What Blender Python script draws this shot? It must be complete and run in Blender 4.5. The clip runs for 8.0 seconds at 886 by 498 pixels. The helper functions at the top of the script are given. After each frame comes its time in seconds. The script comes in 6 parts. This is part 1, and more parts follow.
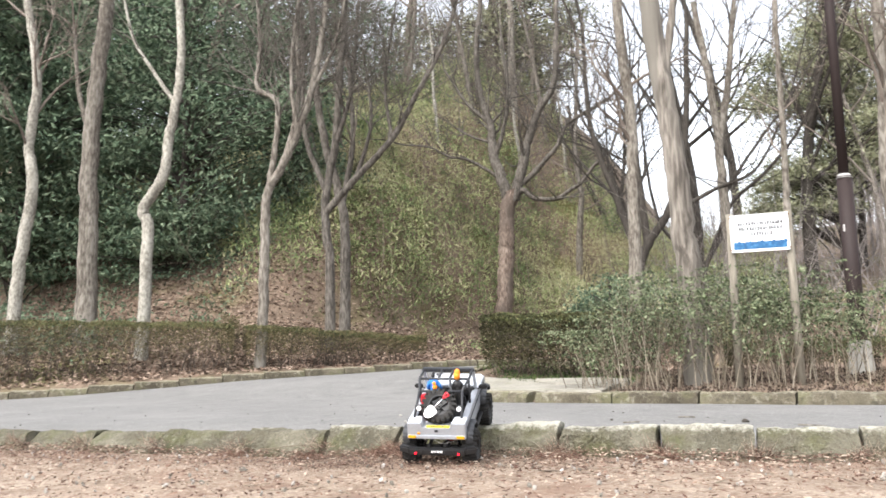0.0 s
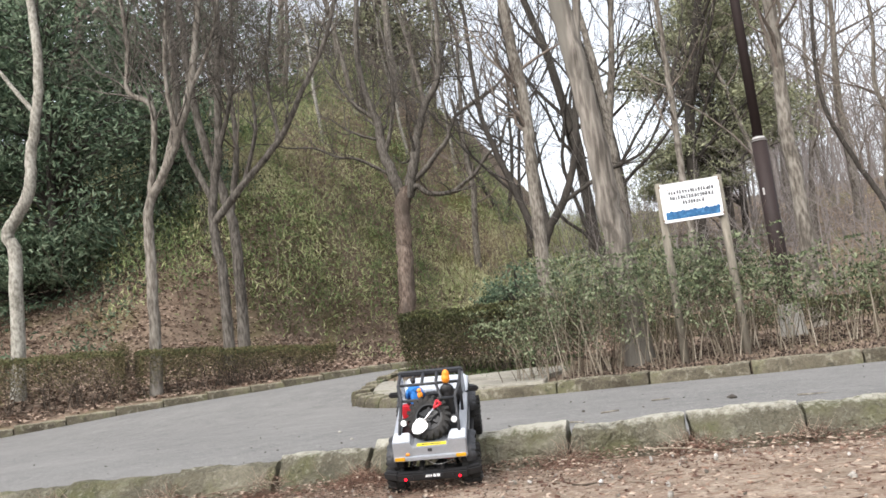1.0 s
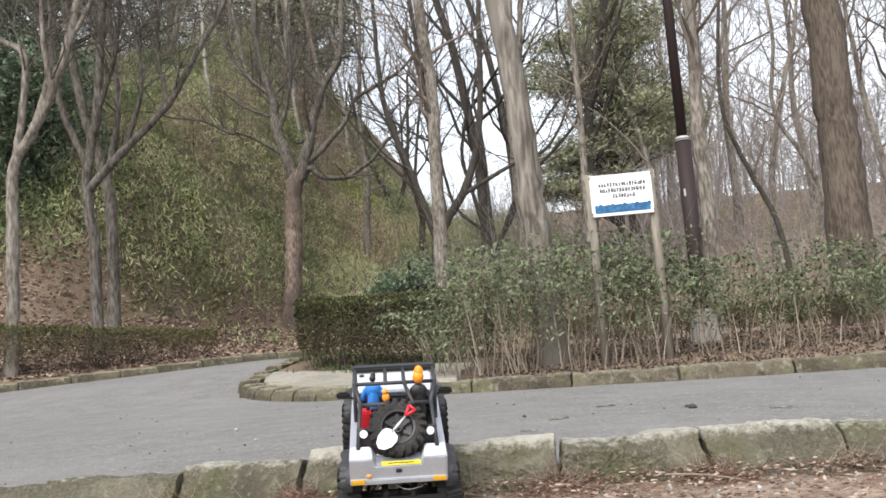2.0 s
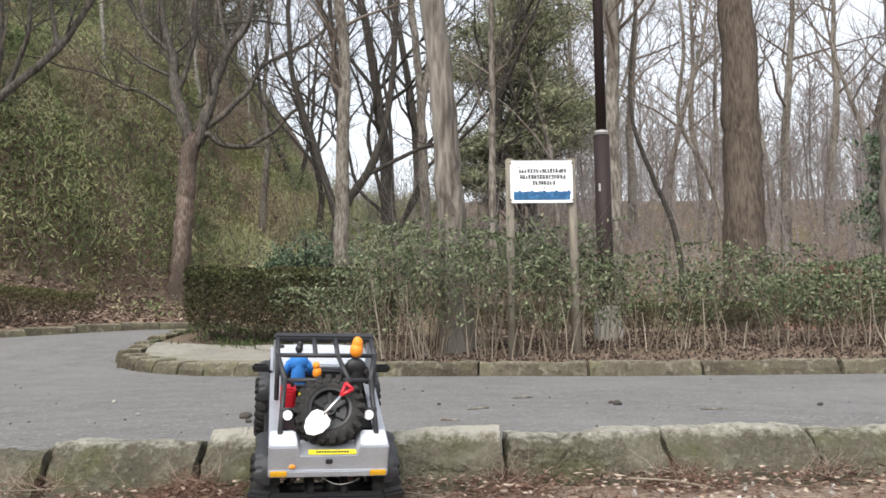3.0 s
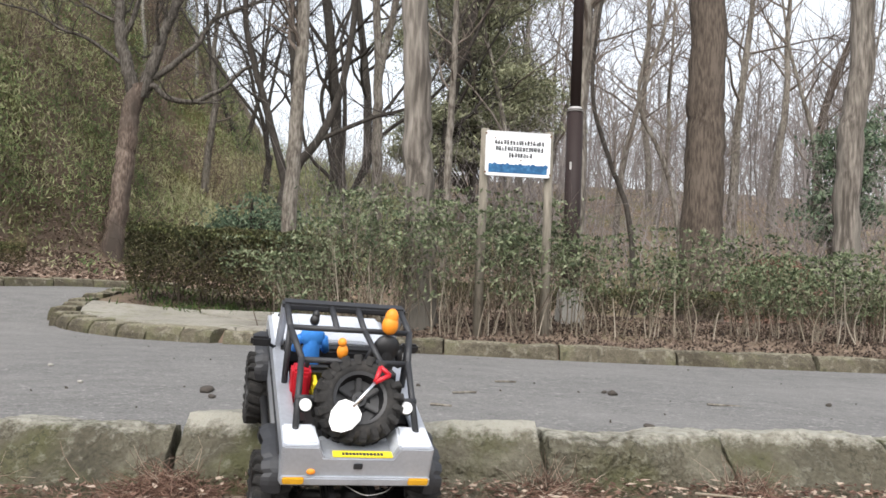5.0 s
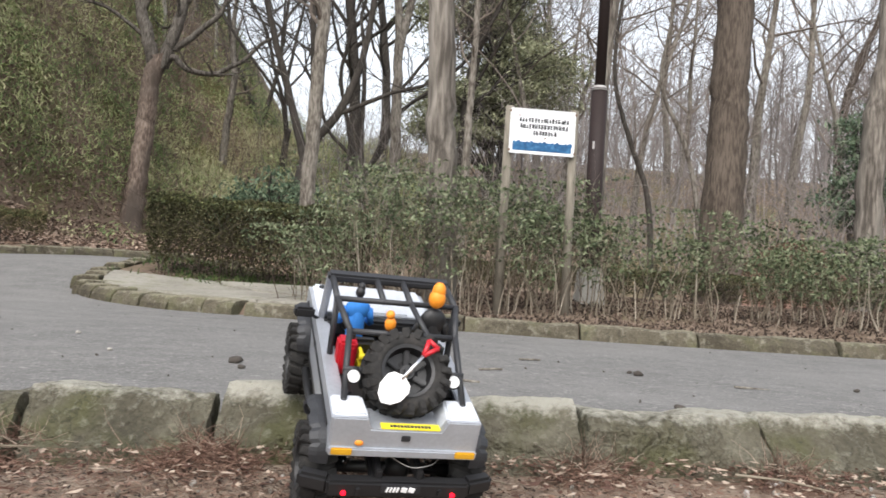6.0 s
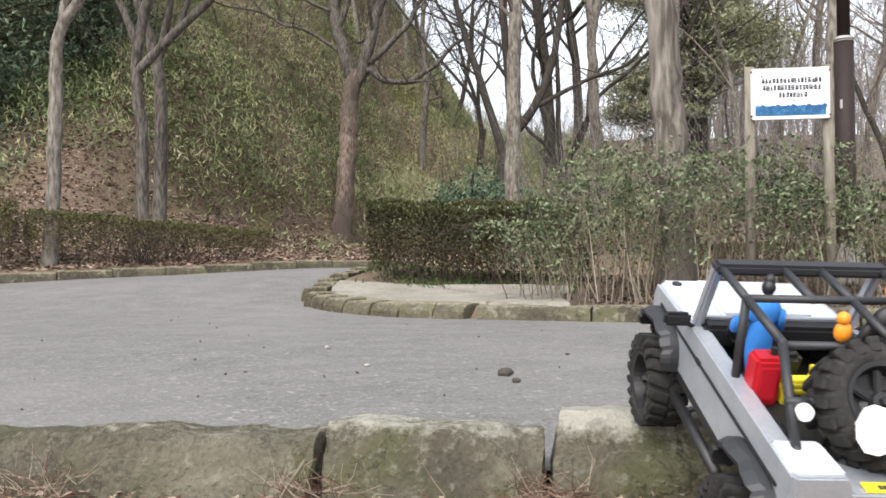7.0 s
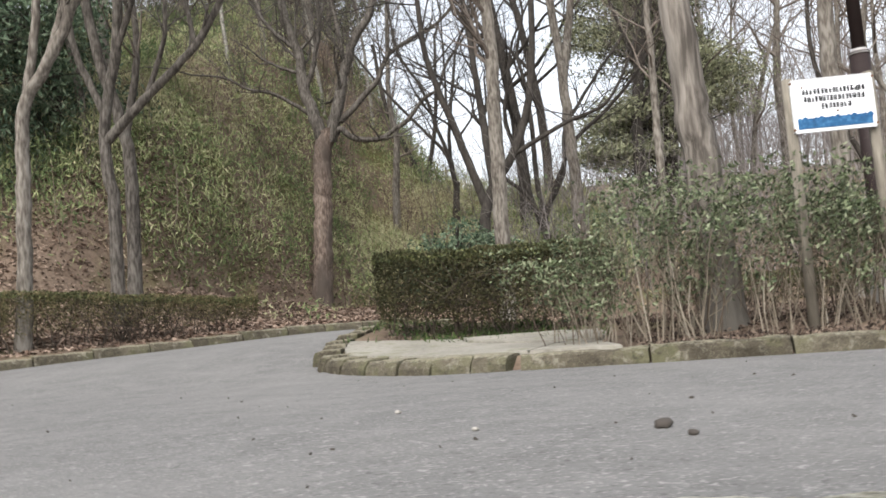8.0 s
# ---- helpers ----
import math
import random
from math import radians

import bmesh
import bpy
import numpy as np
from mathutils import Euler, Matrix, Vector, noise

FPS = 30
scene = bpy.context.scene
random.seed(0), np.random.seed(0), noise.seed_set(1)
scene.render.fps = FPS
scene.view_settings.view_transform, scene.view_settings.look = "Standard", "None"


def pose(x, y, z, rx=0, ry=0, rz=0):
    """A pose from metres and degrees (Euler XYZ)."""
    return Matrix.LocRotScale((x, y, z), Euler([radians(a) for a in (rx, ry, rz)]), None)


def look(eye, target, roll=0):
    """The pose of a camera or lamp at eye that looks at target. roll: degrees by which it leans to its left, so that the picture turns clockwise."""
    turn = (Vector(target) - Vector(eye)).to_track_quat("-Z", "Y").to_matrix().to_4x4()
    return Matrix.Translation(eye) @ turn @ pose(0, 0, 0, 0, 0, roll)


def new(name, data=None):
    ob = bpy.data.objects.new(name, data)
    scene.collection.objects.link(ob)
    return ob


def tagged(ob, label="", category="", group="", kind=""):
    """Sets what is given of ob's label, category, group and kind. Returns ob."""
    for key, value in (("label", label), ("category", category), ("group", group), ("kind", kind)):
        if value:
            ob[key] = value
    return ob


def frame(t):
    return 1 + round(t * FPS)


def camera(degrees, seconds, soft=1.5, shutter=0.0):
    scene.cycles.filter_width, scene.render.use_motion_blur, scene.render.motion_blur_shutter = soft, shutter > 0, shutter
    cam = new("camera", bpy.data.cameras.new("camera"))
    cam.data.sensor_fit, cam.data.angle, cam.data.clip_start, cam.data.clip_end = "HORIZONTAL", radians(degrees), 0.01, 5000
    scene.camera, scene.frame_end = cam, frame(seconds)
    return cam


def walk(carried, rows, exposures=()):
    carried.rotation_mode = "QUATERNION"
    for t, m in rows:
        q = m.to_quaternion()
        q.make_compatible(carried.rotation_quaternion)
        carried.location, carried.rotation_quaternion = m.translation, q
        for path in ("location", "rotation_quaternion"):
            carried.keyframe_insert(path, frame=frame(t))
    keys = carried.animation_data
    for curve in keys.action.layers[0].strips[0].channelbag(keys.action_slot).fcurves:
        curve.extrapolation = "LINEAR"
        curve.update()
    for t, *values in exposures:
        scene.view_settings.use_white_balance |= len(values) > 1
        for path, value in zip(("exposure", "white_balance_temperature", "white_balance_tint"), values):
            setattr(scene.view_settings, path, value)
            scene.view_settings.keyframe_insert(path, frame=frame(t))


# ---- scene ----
cam = camera(55.3, 8.0, soft=1.6, shutter=0.15)
PATH = [
    (0, (1.493, -3.291, 0.304), (0.787, -1.441, 0.585), -1.2),
    (0.5, (1.196, -3.036, 0.298), (0.693, -1.122, 0.587), -6.5),
    (1, (1.01, -2.794, 0.318), (0.562, -0.863, 0.588), -7.0),
    (1.5, (0.803, -2.5, 0.332), (0.519, -0.533, 0.557), -4.2),
    (1.7, (0.711, -2.389, 0.352), (0.48, -0.416, 0.582), -5.2),
    (2.8, (0.556, -1.999, 0.319), (0.581, -0.01, 0.522), 0.1),
    (3, (0.486, -1.936, 0.32), (0.562, 0.054, 0.504), -0.8),
    (3.5, (0.338, -1.856, 0.321), (0.491, 0.134, 0.45), -3.4),
    (4, (0.34, -1.747, 0.31), (0.443, 0.248, 0.396), -1.2),
    (4.5, (0.315, -1.569, 0.315), (0.433, 0.424, 0.432), -0.8),
    (4.7, (0.314, -1.592, 0.316), (0.499, 0.395, 0.45), 1.2),
    (5.8, (0.267, -1.559, 0.312), (0.509, 0.425, 0.391), 3.1),
    (6, (0.254, -1.57, 0.308), (0.444, 0.419, 0.381), 3.6),
    (6.5, (0.134, -1.478, 0.307), (0.115, 0.521, 0.352), 0.1),
    (7, (0.015, -1.205, 0.302), (-0.252, 0.776, 0.352), -0.3),
    (7.5, (-0.126, -0.945, 0.276), (-0.28, 1.042, 0.446), 3.9),
    (8, (-0.445, -0.778, 0.266), (-0.622, 1.205, 0.452), -4.6),
]
walk(cam, [(t, look(eye, target, roll)) for t, eye, target, roll in PATH],
     [(0, 1.3), (0.5, 0.9), (1.5, 0.8), (3, 0.52), (3.5, 0.48), (4, 0.48), (4.5, 0.55), (6, 0.53), (7, 0.75), (7.5, 0.84), (8, 0.65)])

# ---------------------------------------------------------------- world and light
world = bpy.data.worlds.new("overcast_sky")
scene.world = world
world.use_nodes = True
wn = world.node_tree
sky = wn.nodes.new("ShaderNodeTexSky")
sky.sky_type = "NISHITA"
sky.sun_disc = False
sky.sun_elevation = radians(48)
sky.sun_rotation = radians(200)
sky.air_density, sky.dust_density, sky.ozone_density = 1.0, 4.0, 1.0
pale = wn.nodes.new("ShaderNodeHueSaturation")
pale.inputs["Saturation"].default_value = 0.3
wn.links.new(sky.outputs[0], pale.inputs["Color"])
wn.links.new(pale.outputs[0], wn.nodes["Background"].inputs[0])
wn.nodes["Background"].inputs[1].default_value = 0.26

sun = new("sun", bpy.data.lights.new("sun", "SUN"))
sun.data.energy = 0.35
sun.data.angle = radians(40)
sun.data.color = (1.0, 0.985, 0.97)
sun.matrix_world = look((4, -10, 13), (0, 0, 0))

# ---------------------------------------------------------------- materials
def material(name, colors, scale=8.0, rough=0.8, bump=0.3, fine=60.0, metal=0.0, vary=0.0, by="island",
             stretch=(1, 1, 1), spec=0.3, blotch=None, depth=0.02, coords="Object", tight=0.17):
    """A procedural surface: two scales of noise run through a ramp of colours, with relief."""
    m = bpy.data.materials.new(name)
    m.use_nodes = True
    t = m.node_tree
    n, l = t.nodes, t.links
    b = n["Principled BSDF"]
    b.inputs["Roughness"].default_value = rough
    b.inputs["Metallic"].default_value = metal
    b.inputs["Specular IOR Level"].default_value = spec
    co = n.new("ShaderNodeTexCoord")
    mp = n.new("ShaderNodeMapping")
    mp.inputs["Scale"].default_value = stretch
    l.new(co.outputs[coords], mp.inputs[0])
    big = n.new("ShaderNodeTexNoise")
    big.inputs["Scale"].default_value = scale
    big.inputs["Detail"].default_value = 5
    small = n.new("ShaderNodeTexNoise")
    small.inputs["Scale"].default_value = fine
    small.inputs["Detail"].default_value = 4
    for x in (big, small):
        l.new(mp.outputs[0], x.inputs["Vector"])
    mix = n.new("ShaderNodeMix")
    mix.inputs[0].default_value = 0.4 if stretch == (1, 1, 1) else 0.6
    l.new(big.outputs[0], mix.inputs[2])
    l.new(small.outputs[0], mix.inputs[3])
    fac = mix.outputs[0]
    if vary:
        if by == "island":
            r = n.new("ShaderNodeNewGeometry").outputs["Random Per Island"]
        else:
            r = n.new("ShaderNodeObjectInfo").outputs["Random"]
        ad = n.new("ShaderNodeMath")
        ad.operation = "MULTIPLY_ADD"
        l.new(r, ad.inputs[0])
        ad.inputs[1].default_value = vary
        sub = n.new("ShaderNodeMath")
        sub.operation = "SUBTRACT"
        l.new(fac, sub.inputs[0])
        sub.inputs[1].default_value = vary / 2
        l.new(sub.outputs[0], ad.inputs[2])
        fac = ad.outputs[0]
    ramp = n.new("ShaderNodeValToRGB")
    l.new(fac, ramp.inputs[0])
    e = ramp.color_ramp.elements
    lo, hi = 0.5 - tight, 0.5 + tight
    for i, c in enumerate(colors):
        p = lo + (hi - lo) * i / max(1, len(colors) - 1)
        el = e[i] if i < 2 else e.new(p)
        el.position = p
        el.color = (*c, 1)
    col = ramp.outputs[0]
    if blotch:
        bc, bs, b0, b1 = blotch
        bn = n.new("ShaderNodeTexNoise")
        bn.inputs["Scale"].default_value = bs
        bn.inputs["Detail"].default_value = 6
        l.new(mp.outputs[0], bn.inputs["Vector"])
        br = n.new("ShaderNodeMapRange")
        br.inputs[1].default_value, br.inputs[2].default_value = b0, b1
        l.new(bn.outputs[0], br.inputs[0])
        bm_ = n.new("ShaderNodeMix")
        bm_.data_type = "RGBA"
        l.new(br.outputs[0], bm_.inputs[0])
        l.new(col, bm_.inputs[6])
        bm_.inputs[7].default_value = (*bc, 1)
        col = bm_.outputs[2]
    l.new(col, b.inputs["Base Color"])
    if bump:
        bu = n.new("ShaderNodeBump")
        bu.inputs["Strength"].default_value = bump
        bu.inputs["Distance"].default_value = depth
        l.new(mix.outputs[0], bu.inputs["Height"])
        l.new(bu.outputs[0], b.inputs["Normal"])
    return m


def plain(name, color, rough=0.5, metal=0.0, spec=0.5, bump=0.05, fine=180.0):
    a = tuple(c * 0.88 for c in color)
    z = tuple(min(1, c * 1.1) for c in color)
    return material(name, [a, z], scale=25, fine=fine, rough=rough, metal=metal, spec=spec, bump=bump, depth=0.002)


def layered(name, base, layers, rough=0.92, bump=0.8, depth=0.012, grain=120.0, vary=0.0):
    """Rock or road: a ramp of noise, then layers (colour, scale, lo, hi, strength, line) laid over it; line picks thin veins of the noise."""
    m = material(name, base, scale=5, fine=grain, rough=rough, bump=0, vary=vary, by="object", spec=0.2)
    t = m.node_tree
    n, l = t.nodes, t.links
    b = n["Principled BSDF"]
    col = b.inputs["Base Color"].links[0].from_socket
    mp = next(x for x in n if x.type == "MAPPING")
    oi = n.new("ShaderNodeObjectInfo")
    place = n.new("ShaderNodeCombineXYZ")
    for k, by in enumerate((53.0, 31.0)):
        mu = n.new("ShaderNodeMath")
        mu.operation = "MULTIPLY"
        l.new(oi.outputs["Random"], mu.inputs[0])
        mu.inputs[1].default_value = by
        l.new(mu.outputs[0], place.inputs[k])
    l.new(place.outputs[0], mp.inputs["Location"])
    heights = []
    for color, scale, lo, hi, strength, line in layers:
        no = n.new("ShaderNodeTexNoise")
        no.inputs["Scale"].default_value = scale
        no.inputs["Detail"].default_value = 8
        no.inputs["Roughness"].default_value = 0.6
        l.new(mp.outputs[0], no.inputs["Vector"])
        fac = no.outputs[0]
        if line:
            su = n.new("ShaderNodeMath")
            su.operation = "SUBTRACT"
            l.new(fac, su.inputs[0])
            su.inputs[1].default_value = 0.5
            ab = n.new("ShaderNodeMath")
            ab.operation = "ABSOLUTE"
            l.new(su.outputs[0], ab.inputs[0])
            fac = ab.outputs[0]
        mr = n.new("ShaderNodeMapRange")
        mr.inputs[1].default_value, mr.inputs[2].default_value = lo, hi
        mr.inputs[3].default_value, mr.inputs[4].default_value = (strength, 0) if line else (0, strength)
        l.new(fac, mr.inputs[0])
        mx = n.new("ShaderNodeMix")
        mx.data_type = "RGBA"
        l.new(mr.outputs[0], mx.inputs[0])
        l.new(col, mx.inputs[6])
        mx.inputs[7].default_value = (*color, 1)
        col = mx.outputs[2]
        heights.append(no.outputs[0])
    l.new(col, b.inputs["Base Color"])
    h = None
    for s_ in heights[:3]:
        if h is None:
            h = s_
        else:
            ad = n.new("ShaderNodeMath")
            ad.operation = "ADD"
            l.new(h, ad.inputs[0])
            l.new(s_, ad.inputs[1])
            h = ad.outputs[0]
    bu = n.new("ShaderNodeBump")
    bu.inputs["Strength"].default_value = bump
    bu.inputs["Distance"].default_value = depth
    l.new(h, bu.inputs["Height"])
    l.new(bu.outputs[0], b.inputs["Normal"])
    return m


ASPHALT = layered("asphalt", [(0.116, 0.114, 0.11), (0.145, 0.142, 0.137), (0.174, 0.17, 0.164)],
                  [((0.062, 0.06, 0.057), 46, 0.57, 0.65, 0.62, False), ((0.34, 0.33, 0.315), 38, 0.59, 0.66, 0.62, False), ((0.1, 0.097, 0.092), 14, 0.52, 0.68, 0.3, False),
                   ((0.198, 0.193, 0.184), 0.8, 0.45, 0.7, 0.6, False), ((0.115, 0.112, 0.107), 2.4, 0.52, 0.72, 0.45, False), ((0.36, 0.35, 0.33), 110, 0.57, 0.66, 0.6, False)], bump=0.75, depth=0.007, grain=70)
STONE = layered("mossy_stone", [(0.07, 0.064, 0.046), (0.125, 0.114, 0.082), (0.185, 0.17, 0.128)],
                [((0.095, 0.098, 0.042), 6, 0.48, 0.62, 0.7, False), ((0.24, 0.222, 0.168), 13, 0.55, 0.7, 0.5, False), ((0.3, 0.285, 0.235), 48, 0.58, 0.7, 0.5, False),
                 ((0.3, 0.285, 0.225), 7, 0.0, 0.014, 0.28, True), ((0.03, 0.028, 0.02), 5, 0.0, 0.008, 0.6, True), ((0.045, 0.042, 0.03), 60, 0.56, 0.7, 0.5, False)], bump=1.0, depth=0.032, vary=0.1)
def crusted_lit(mat, lo, hi, strength, color=(0.37, 0.355, 0.29)):
    """Pale lichen crust, with sky light painted in, on the upper edge of a stone, between the heights lo and hi."""
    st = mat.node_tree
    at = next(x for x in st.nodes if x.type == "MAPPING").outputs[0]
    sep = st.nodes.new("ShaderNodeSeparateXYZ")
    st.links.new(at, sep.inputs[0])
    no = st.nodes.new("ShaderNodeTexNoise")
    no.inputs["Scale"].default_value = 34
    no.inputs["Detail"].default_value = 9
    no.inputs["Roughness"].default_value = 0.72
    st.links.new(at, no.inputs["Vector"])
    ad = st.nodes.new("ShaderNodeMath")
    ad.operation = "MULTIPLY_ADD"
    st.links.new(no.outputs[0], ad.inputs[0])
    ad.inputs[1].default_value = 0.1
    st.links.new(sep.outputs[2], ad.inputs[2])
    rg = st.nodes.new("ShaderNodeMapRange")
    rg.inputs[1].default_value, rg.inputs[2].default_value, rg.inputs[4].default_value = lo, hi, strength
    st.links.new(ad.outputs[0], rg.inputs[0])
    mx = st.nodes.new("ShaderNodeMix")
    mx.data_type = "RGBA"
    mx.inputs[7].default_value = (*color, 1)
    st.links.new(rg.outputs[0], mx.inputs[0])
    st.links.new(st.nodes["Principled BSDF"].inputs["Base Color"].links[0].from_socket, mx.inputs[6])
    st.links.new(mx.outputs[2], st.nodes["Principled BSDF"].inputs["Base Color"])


crusted_lit(STONE, 0.252, 0.276, 0.85, (0.46, 0.445, 0.38))
KERB = layered("kerb_stone", [(0.047, 0.04, 0.028), (0.083, 0.072, 0.051), (0.13, 0.114, 0.085)],
               [((0.085, 0.087, 0.042), 5, 0.5, 0.62, 0.6, False), ((0.23, 0.215, 0.17), 14, 0.56, 0.66, 0.6, False), ((0.035, 0.031, 0.022), 24, 0.54, 0.66, 0.65, False), ((0.26, 0.245, 0.19), 8, 0.0, 0.012, 0.25, True)],
               bump=1.0, depth=0.02, vary=0.15)
crusted_lit(KERB, 0.232, 0.246, 0.5, (0.29, 0.27, 0.2))
SLAB = material("pale_slab", [(0.165, 0.154, 0.128), (0.245, 0.231, 0.196), (0.31, 0.295, 0.255)], scale=3, fine=30, rough=0.95, bump=0.6, blotch=((0.17, 0.165, 0.11), 6, 0.54, 0.68))
LITTER = material("leaf_litter_ground", [(0.054, 0.038, 0.026), (0.116, 0.082, 0.058), (0.173, 0.128, 0.095), (0.091, 0.068, 0.043)], scale=2.5, fine=24, rough=0.95,
                  bump=0.9, depth=0.04, blotch=((0.1, 0.095, 0.035), 0.5, 0.52, 0.68))
DIRT = layered("dry_dirt", [(0.156, 0.117, 0.086), (0.250, 0.195, 0.148), (0.335, 0.277, 0.218)],
               [((0.14, 0.085, 0.06), 28, 0.5, 0.62, 0.75, False), ((0.38, 0.32, 0.26), 45, 0.56, 0.66, 0.7, False), ((0.17, 0.105, 0.075), 3, 0.5, 0.65, 0.6, False), ((0.07, 0.05, 0.035), 80, 0.58, 0.68, 0.6, False)],
               bump=0.9, depth=0.012, grain=90)
DRY_LEAF = material("dry_leaf", [(0.075, 0.039, 0.028), (0.145, 0.084, 0.06), (0.225, 0.15, 0.112), (0.35, 0.28, 0.22)], scale=6, fine=40, rough=0.9, bump=0.1, vary=0.75)
BARK_GREY = material("grey_bark", [(0.068, 0.058, 0.048), (0.143, 0.126, 0.105), (0.224, 0.204, 0.177)], scale=5, fine=30, rough=0.95, tight=0.1, bump=1.0, stretch=(1, 1, 0.25), depth=0.02)
BARK_PALE = material("pale_bark", [(0.137, 0.126, 0.104), (0.238, 0.223, 0.191), (0.331, 0.317, 0.274)], scale=6, fine=34, rough=0.9, tight=0.1, bump=0.6, stretch=(1, 1, 0.5), depth=0.012)
BARK_BROWN = material("brown_bark", [(0.04, 0.031, 0.024), (0.076, 0.06, 0.047), (0.11, 0.089, 0.071)], scale=5, fine=36, rough=0.95, tight=0.1, bump=1.0, stretch=(1, 1, 0.18), depth=0.025)
BARK_TAN = material("tan_flaking_bark", [(0.064, 0.055, 0.046), (0.14, 0.123, 0.105), (0.228, 0.204, 0.177)], scale=5, fine=28, rough=0.95, tight=0.1, bump=1.0, stretch=(1, 1, 0.12), depth=0.035,
                    blotch=((0.14, 0.128, 0.11), 3, 0.45, 0.6))
BARK_ROSE = material("orange_brown_bark", [(0.09, 0.066, 0.053), (0.18, 0.137, 0.111), (0.275, 0.22, 0.182)], scale=5, fine=28, rough=0.95, tight=0.1, bump=0.9, stretch=(1, 1, 0.3), depth=0.02,
                     blotch=((0.09, 0.072, 0.06), 2.5, 0.47, 0.62))
# dark bark, dimmed further: the backlit look against the sky is in the colour
BARK_DARK_BACKLIT = material("dark_backlit_bark", [(0.022, 0.019, 0.016), (0.046, 0.040, 0.034), (0.074, 0.065, 0.056)], scale=6, fine=30, rough=0.95, bump=0.7, stretch=(1, 1, 0.3))
TWIG = material("bare_twigs", [(0.080, 0.064, 0.052), (0.152, 0.124, 0.104), (0.216, 0.184, 0.156)], scale=2, fine=20, rough=0.95, bump=0.0, vary=0.4)
# paler and greyer than TWIG: the haze of distance is painted into the colour
TWIG_HAZED = material("hazed_far_twigs", [(0.13, 0.114, 0.106), (0.205, 0.182, 0.172), (0.276, 0.248, 0.235)], scale=0.3, fine=4, rough=0.95, bump=0.0, vary=0.4)
STRAW = material("straw_grass", [(0.182, 0.137, 0.091), (0.312, 0.247, 0.163), (0.442, 0.370, 0.260)], scale=0.7, fine=4, rough=0.9, bump=0.0, vary=0.5)
BANK_LEAF = material("bank_leaf", [(0.062, 0.041, 0.030), (0.138, 0.091, 0.066), (0.225, 0.156, 0.117), (0.338, 0.256, 0.200)], scale=3, fine=20, rough=0.9, bump=0.0, vary=0.8)
RUSSET = material("russet_leaf", [(0.08, 0.045, 0.032), (0.16, 0.092, 0.066), (0.25, 0.16, 0.12)], scale=4, fine=20, rough=0.9, bump=0.4, vary=0.5)
MOULD = material("leaf_mould", [(0.03, 0.021, 0.016), (0.065, 0.045, 0.034), (0.115, 0.082, 0.063), (0.19, 0.145, 0.112)], scale=3, fine=20, rough=0.9, bump=0.0, vary=0.8)
BARK_MID = material("grey_brown_bark", [(0.045, 0.039, 0.033), (0.095, 0.084, 0.072), (0.155, 0.14, 0.121)], scale=5, fine=30, rough=0.95, tight=0.1, bump=0.9, stretch=(1, 1, 0.25), depth=0.02)
STEM = material("shrub_stems", [(0.068, 0.051, 0.037), (0.129, 0.104, 0.075), (0.207, 0.176, 0.134)], scale=3, fine=20, rough=0.9, bump=0.0, vary=0.6)
CANE = material("pale_cane", [(0.136, 0.112, 0.085), (0.246, 0.212, 0.166), (0.340, 0.302, 0.242)], scale=6, fine=40, rough=0.9, bump=0.2, vary=0.3, by="object")
LEAF_SHRUB = material("shrub_leaves", [(0.034, 0.047, 0.022), (0.068, 0.089, 0.042), (0.112, 0.14, 0.07), (0.185, 0.205, 0.125)], scale=2, fine=12, rough=0.6, bump=0.0, vary=0.6, spec=0.25)
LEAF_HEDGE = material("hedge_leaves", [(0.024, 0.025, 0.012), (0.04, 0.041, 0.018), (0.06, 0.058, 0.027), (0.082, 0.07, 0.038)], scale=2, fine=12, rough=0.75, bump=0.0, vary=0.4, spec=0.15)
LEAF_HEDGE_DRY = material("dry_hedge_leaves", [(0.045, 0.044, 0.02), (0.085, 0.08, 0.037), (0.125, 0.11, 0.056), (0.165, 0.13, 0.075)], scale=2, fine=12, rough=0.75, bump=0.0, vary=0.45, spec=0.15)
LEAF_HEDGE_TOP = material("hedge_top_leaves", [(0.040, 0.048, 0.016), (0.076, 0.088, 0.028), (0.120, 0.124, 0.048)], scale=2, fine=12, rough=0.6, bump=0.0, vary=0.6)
LEAF_DARK = material("evergreen_leaves", [(0.045, 0.07, 0.045), (0.08, 0.12, 0.074), (0.125, 0.172, 0.107), (0.165, 0.208, 0.138)], scale=0.8, fine=8, rough=0.7, bump=0.0, vary=0.5, spec=0.12)
LEAF_PINE = material("conifer_leaves", [(0.12, 0.13, 0.075), (0.22, 0.23, 0.14), (0.33, 0.34, 0.215)], scale=0.8, fine=8, rough=0.65, bump=0.0, vary=0.6, spec=0.2)
LEAF_BAMBOO = material("undergrowth_leaves", [(0.1, 0.138, 0.06), (0.2, 0.25, 0.11), (0.31, 0.345, 0.165), (0.43, 0.42, 0.25)], scale=0.45, fine=1.8, rough=0.75, bump=0.0, vary=0.15, spec=0.15,
                       blotch=((0.4, 0.37, 0.22), 0.4, 0.54, 0.66), tight=0.09)
GRASS = material("grass_blades", [(0.018, 0.036, 0.007), (0.042, 0.078, 0.015), (0.072, 0.102, 0.030)], scale=2, fine=12, rough=0.6, bump=0.0, vary=0.6)
POST = material("weathered_post", [(0.1, 0.088, 0.07), (0.17, 0.152, 0.122), (0.235, 0.212, 0.172)], scale=6, fine=50, rough=0.9, bump=0.5, stretch=(1, 1, 0.15), depth=0.004)
BOARD = plain("white_board", (0.74, 0.76, 0.78), rough=0.45)
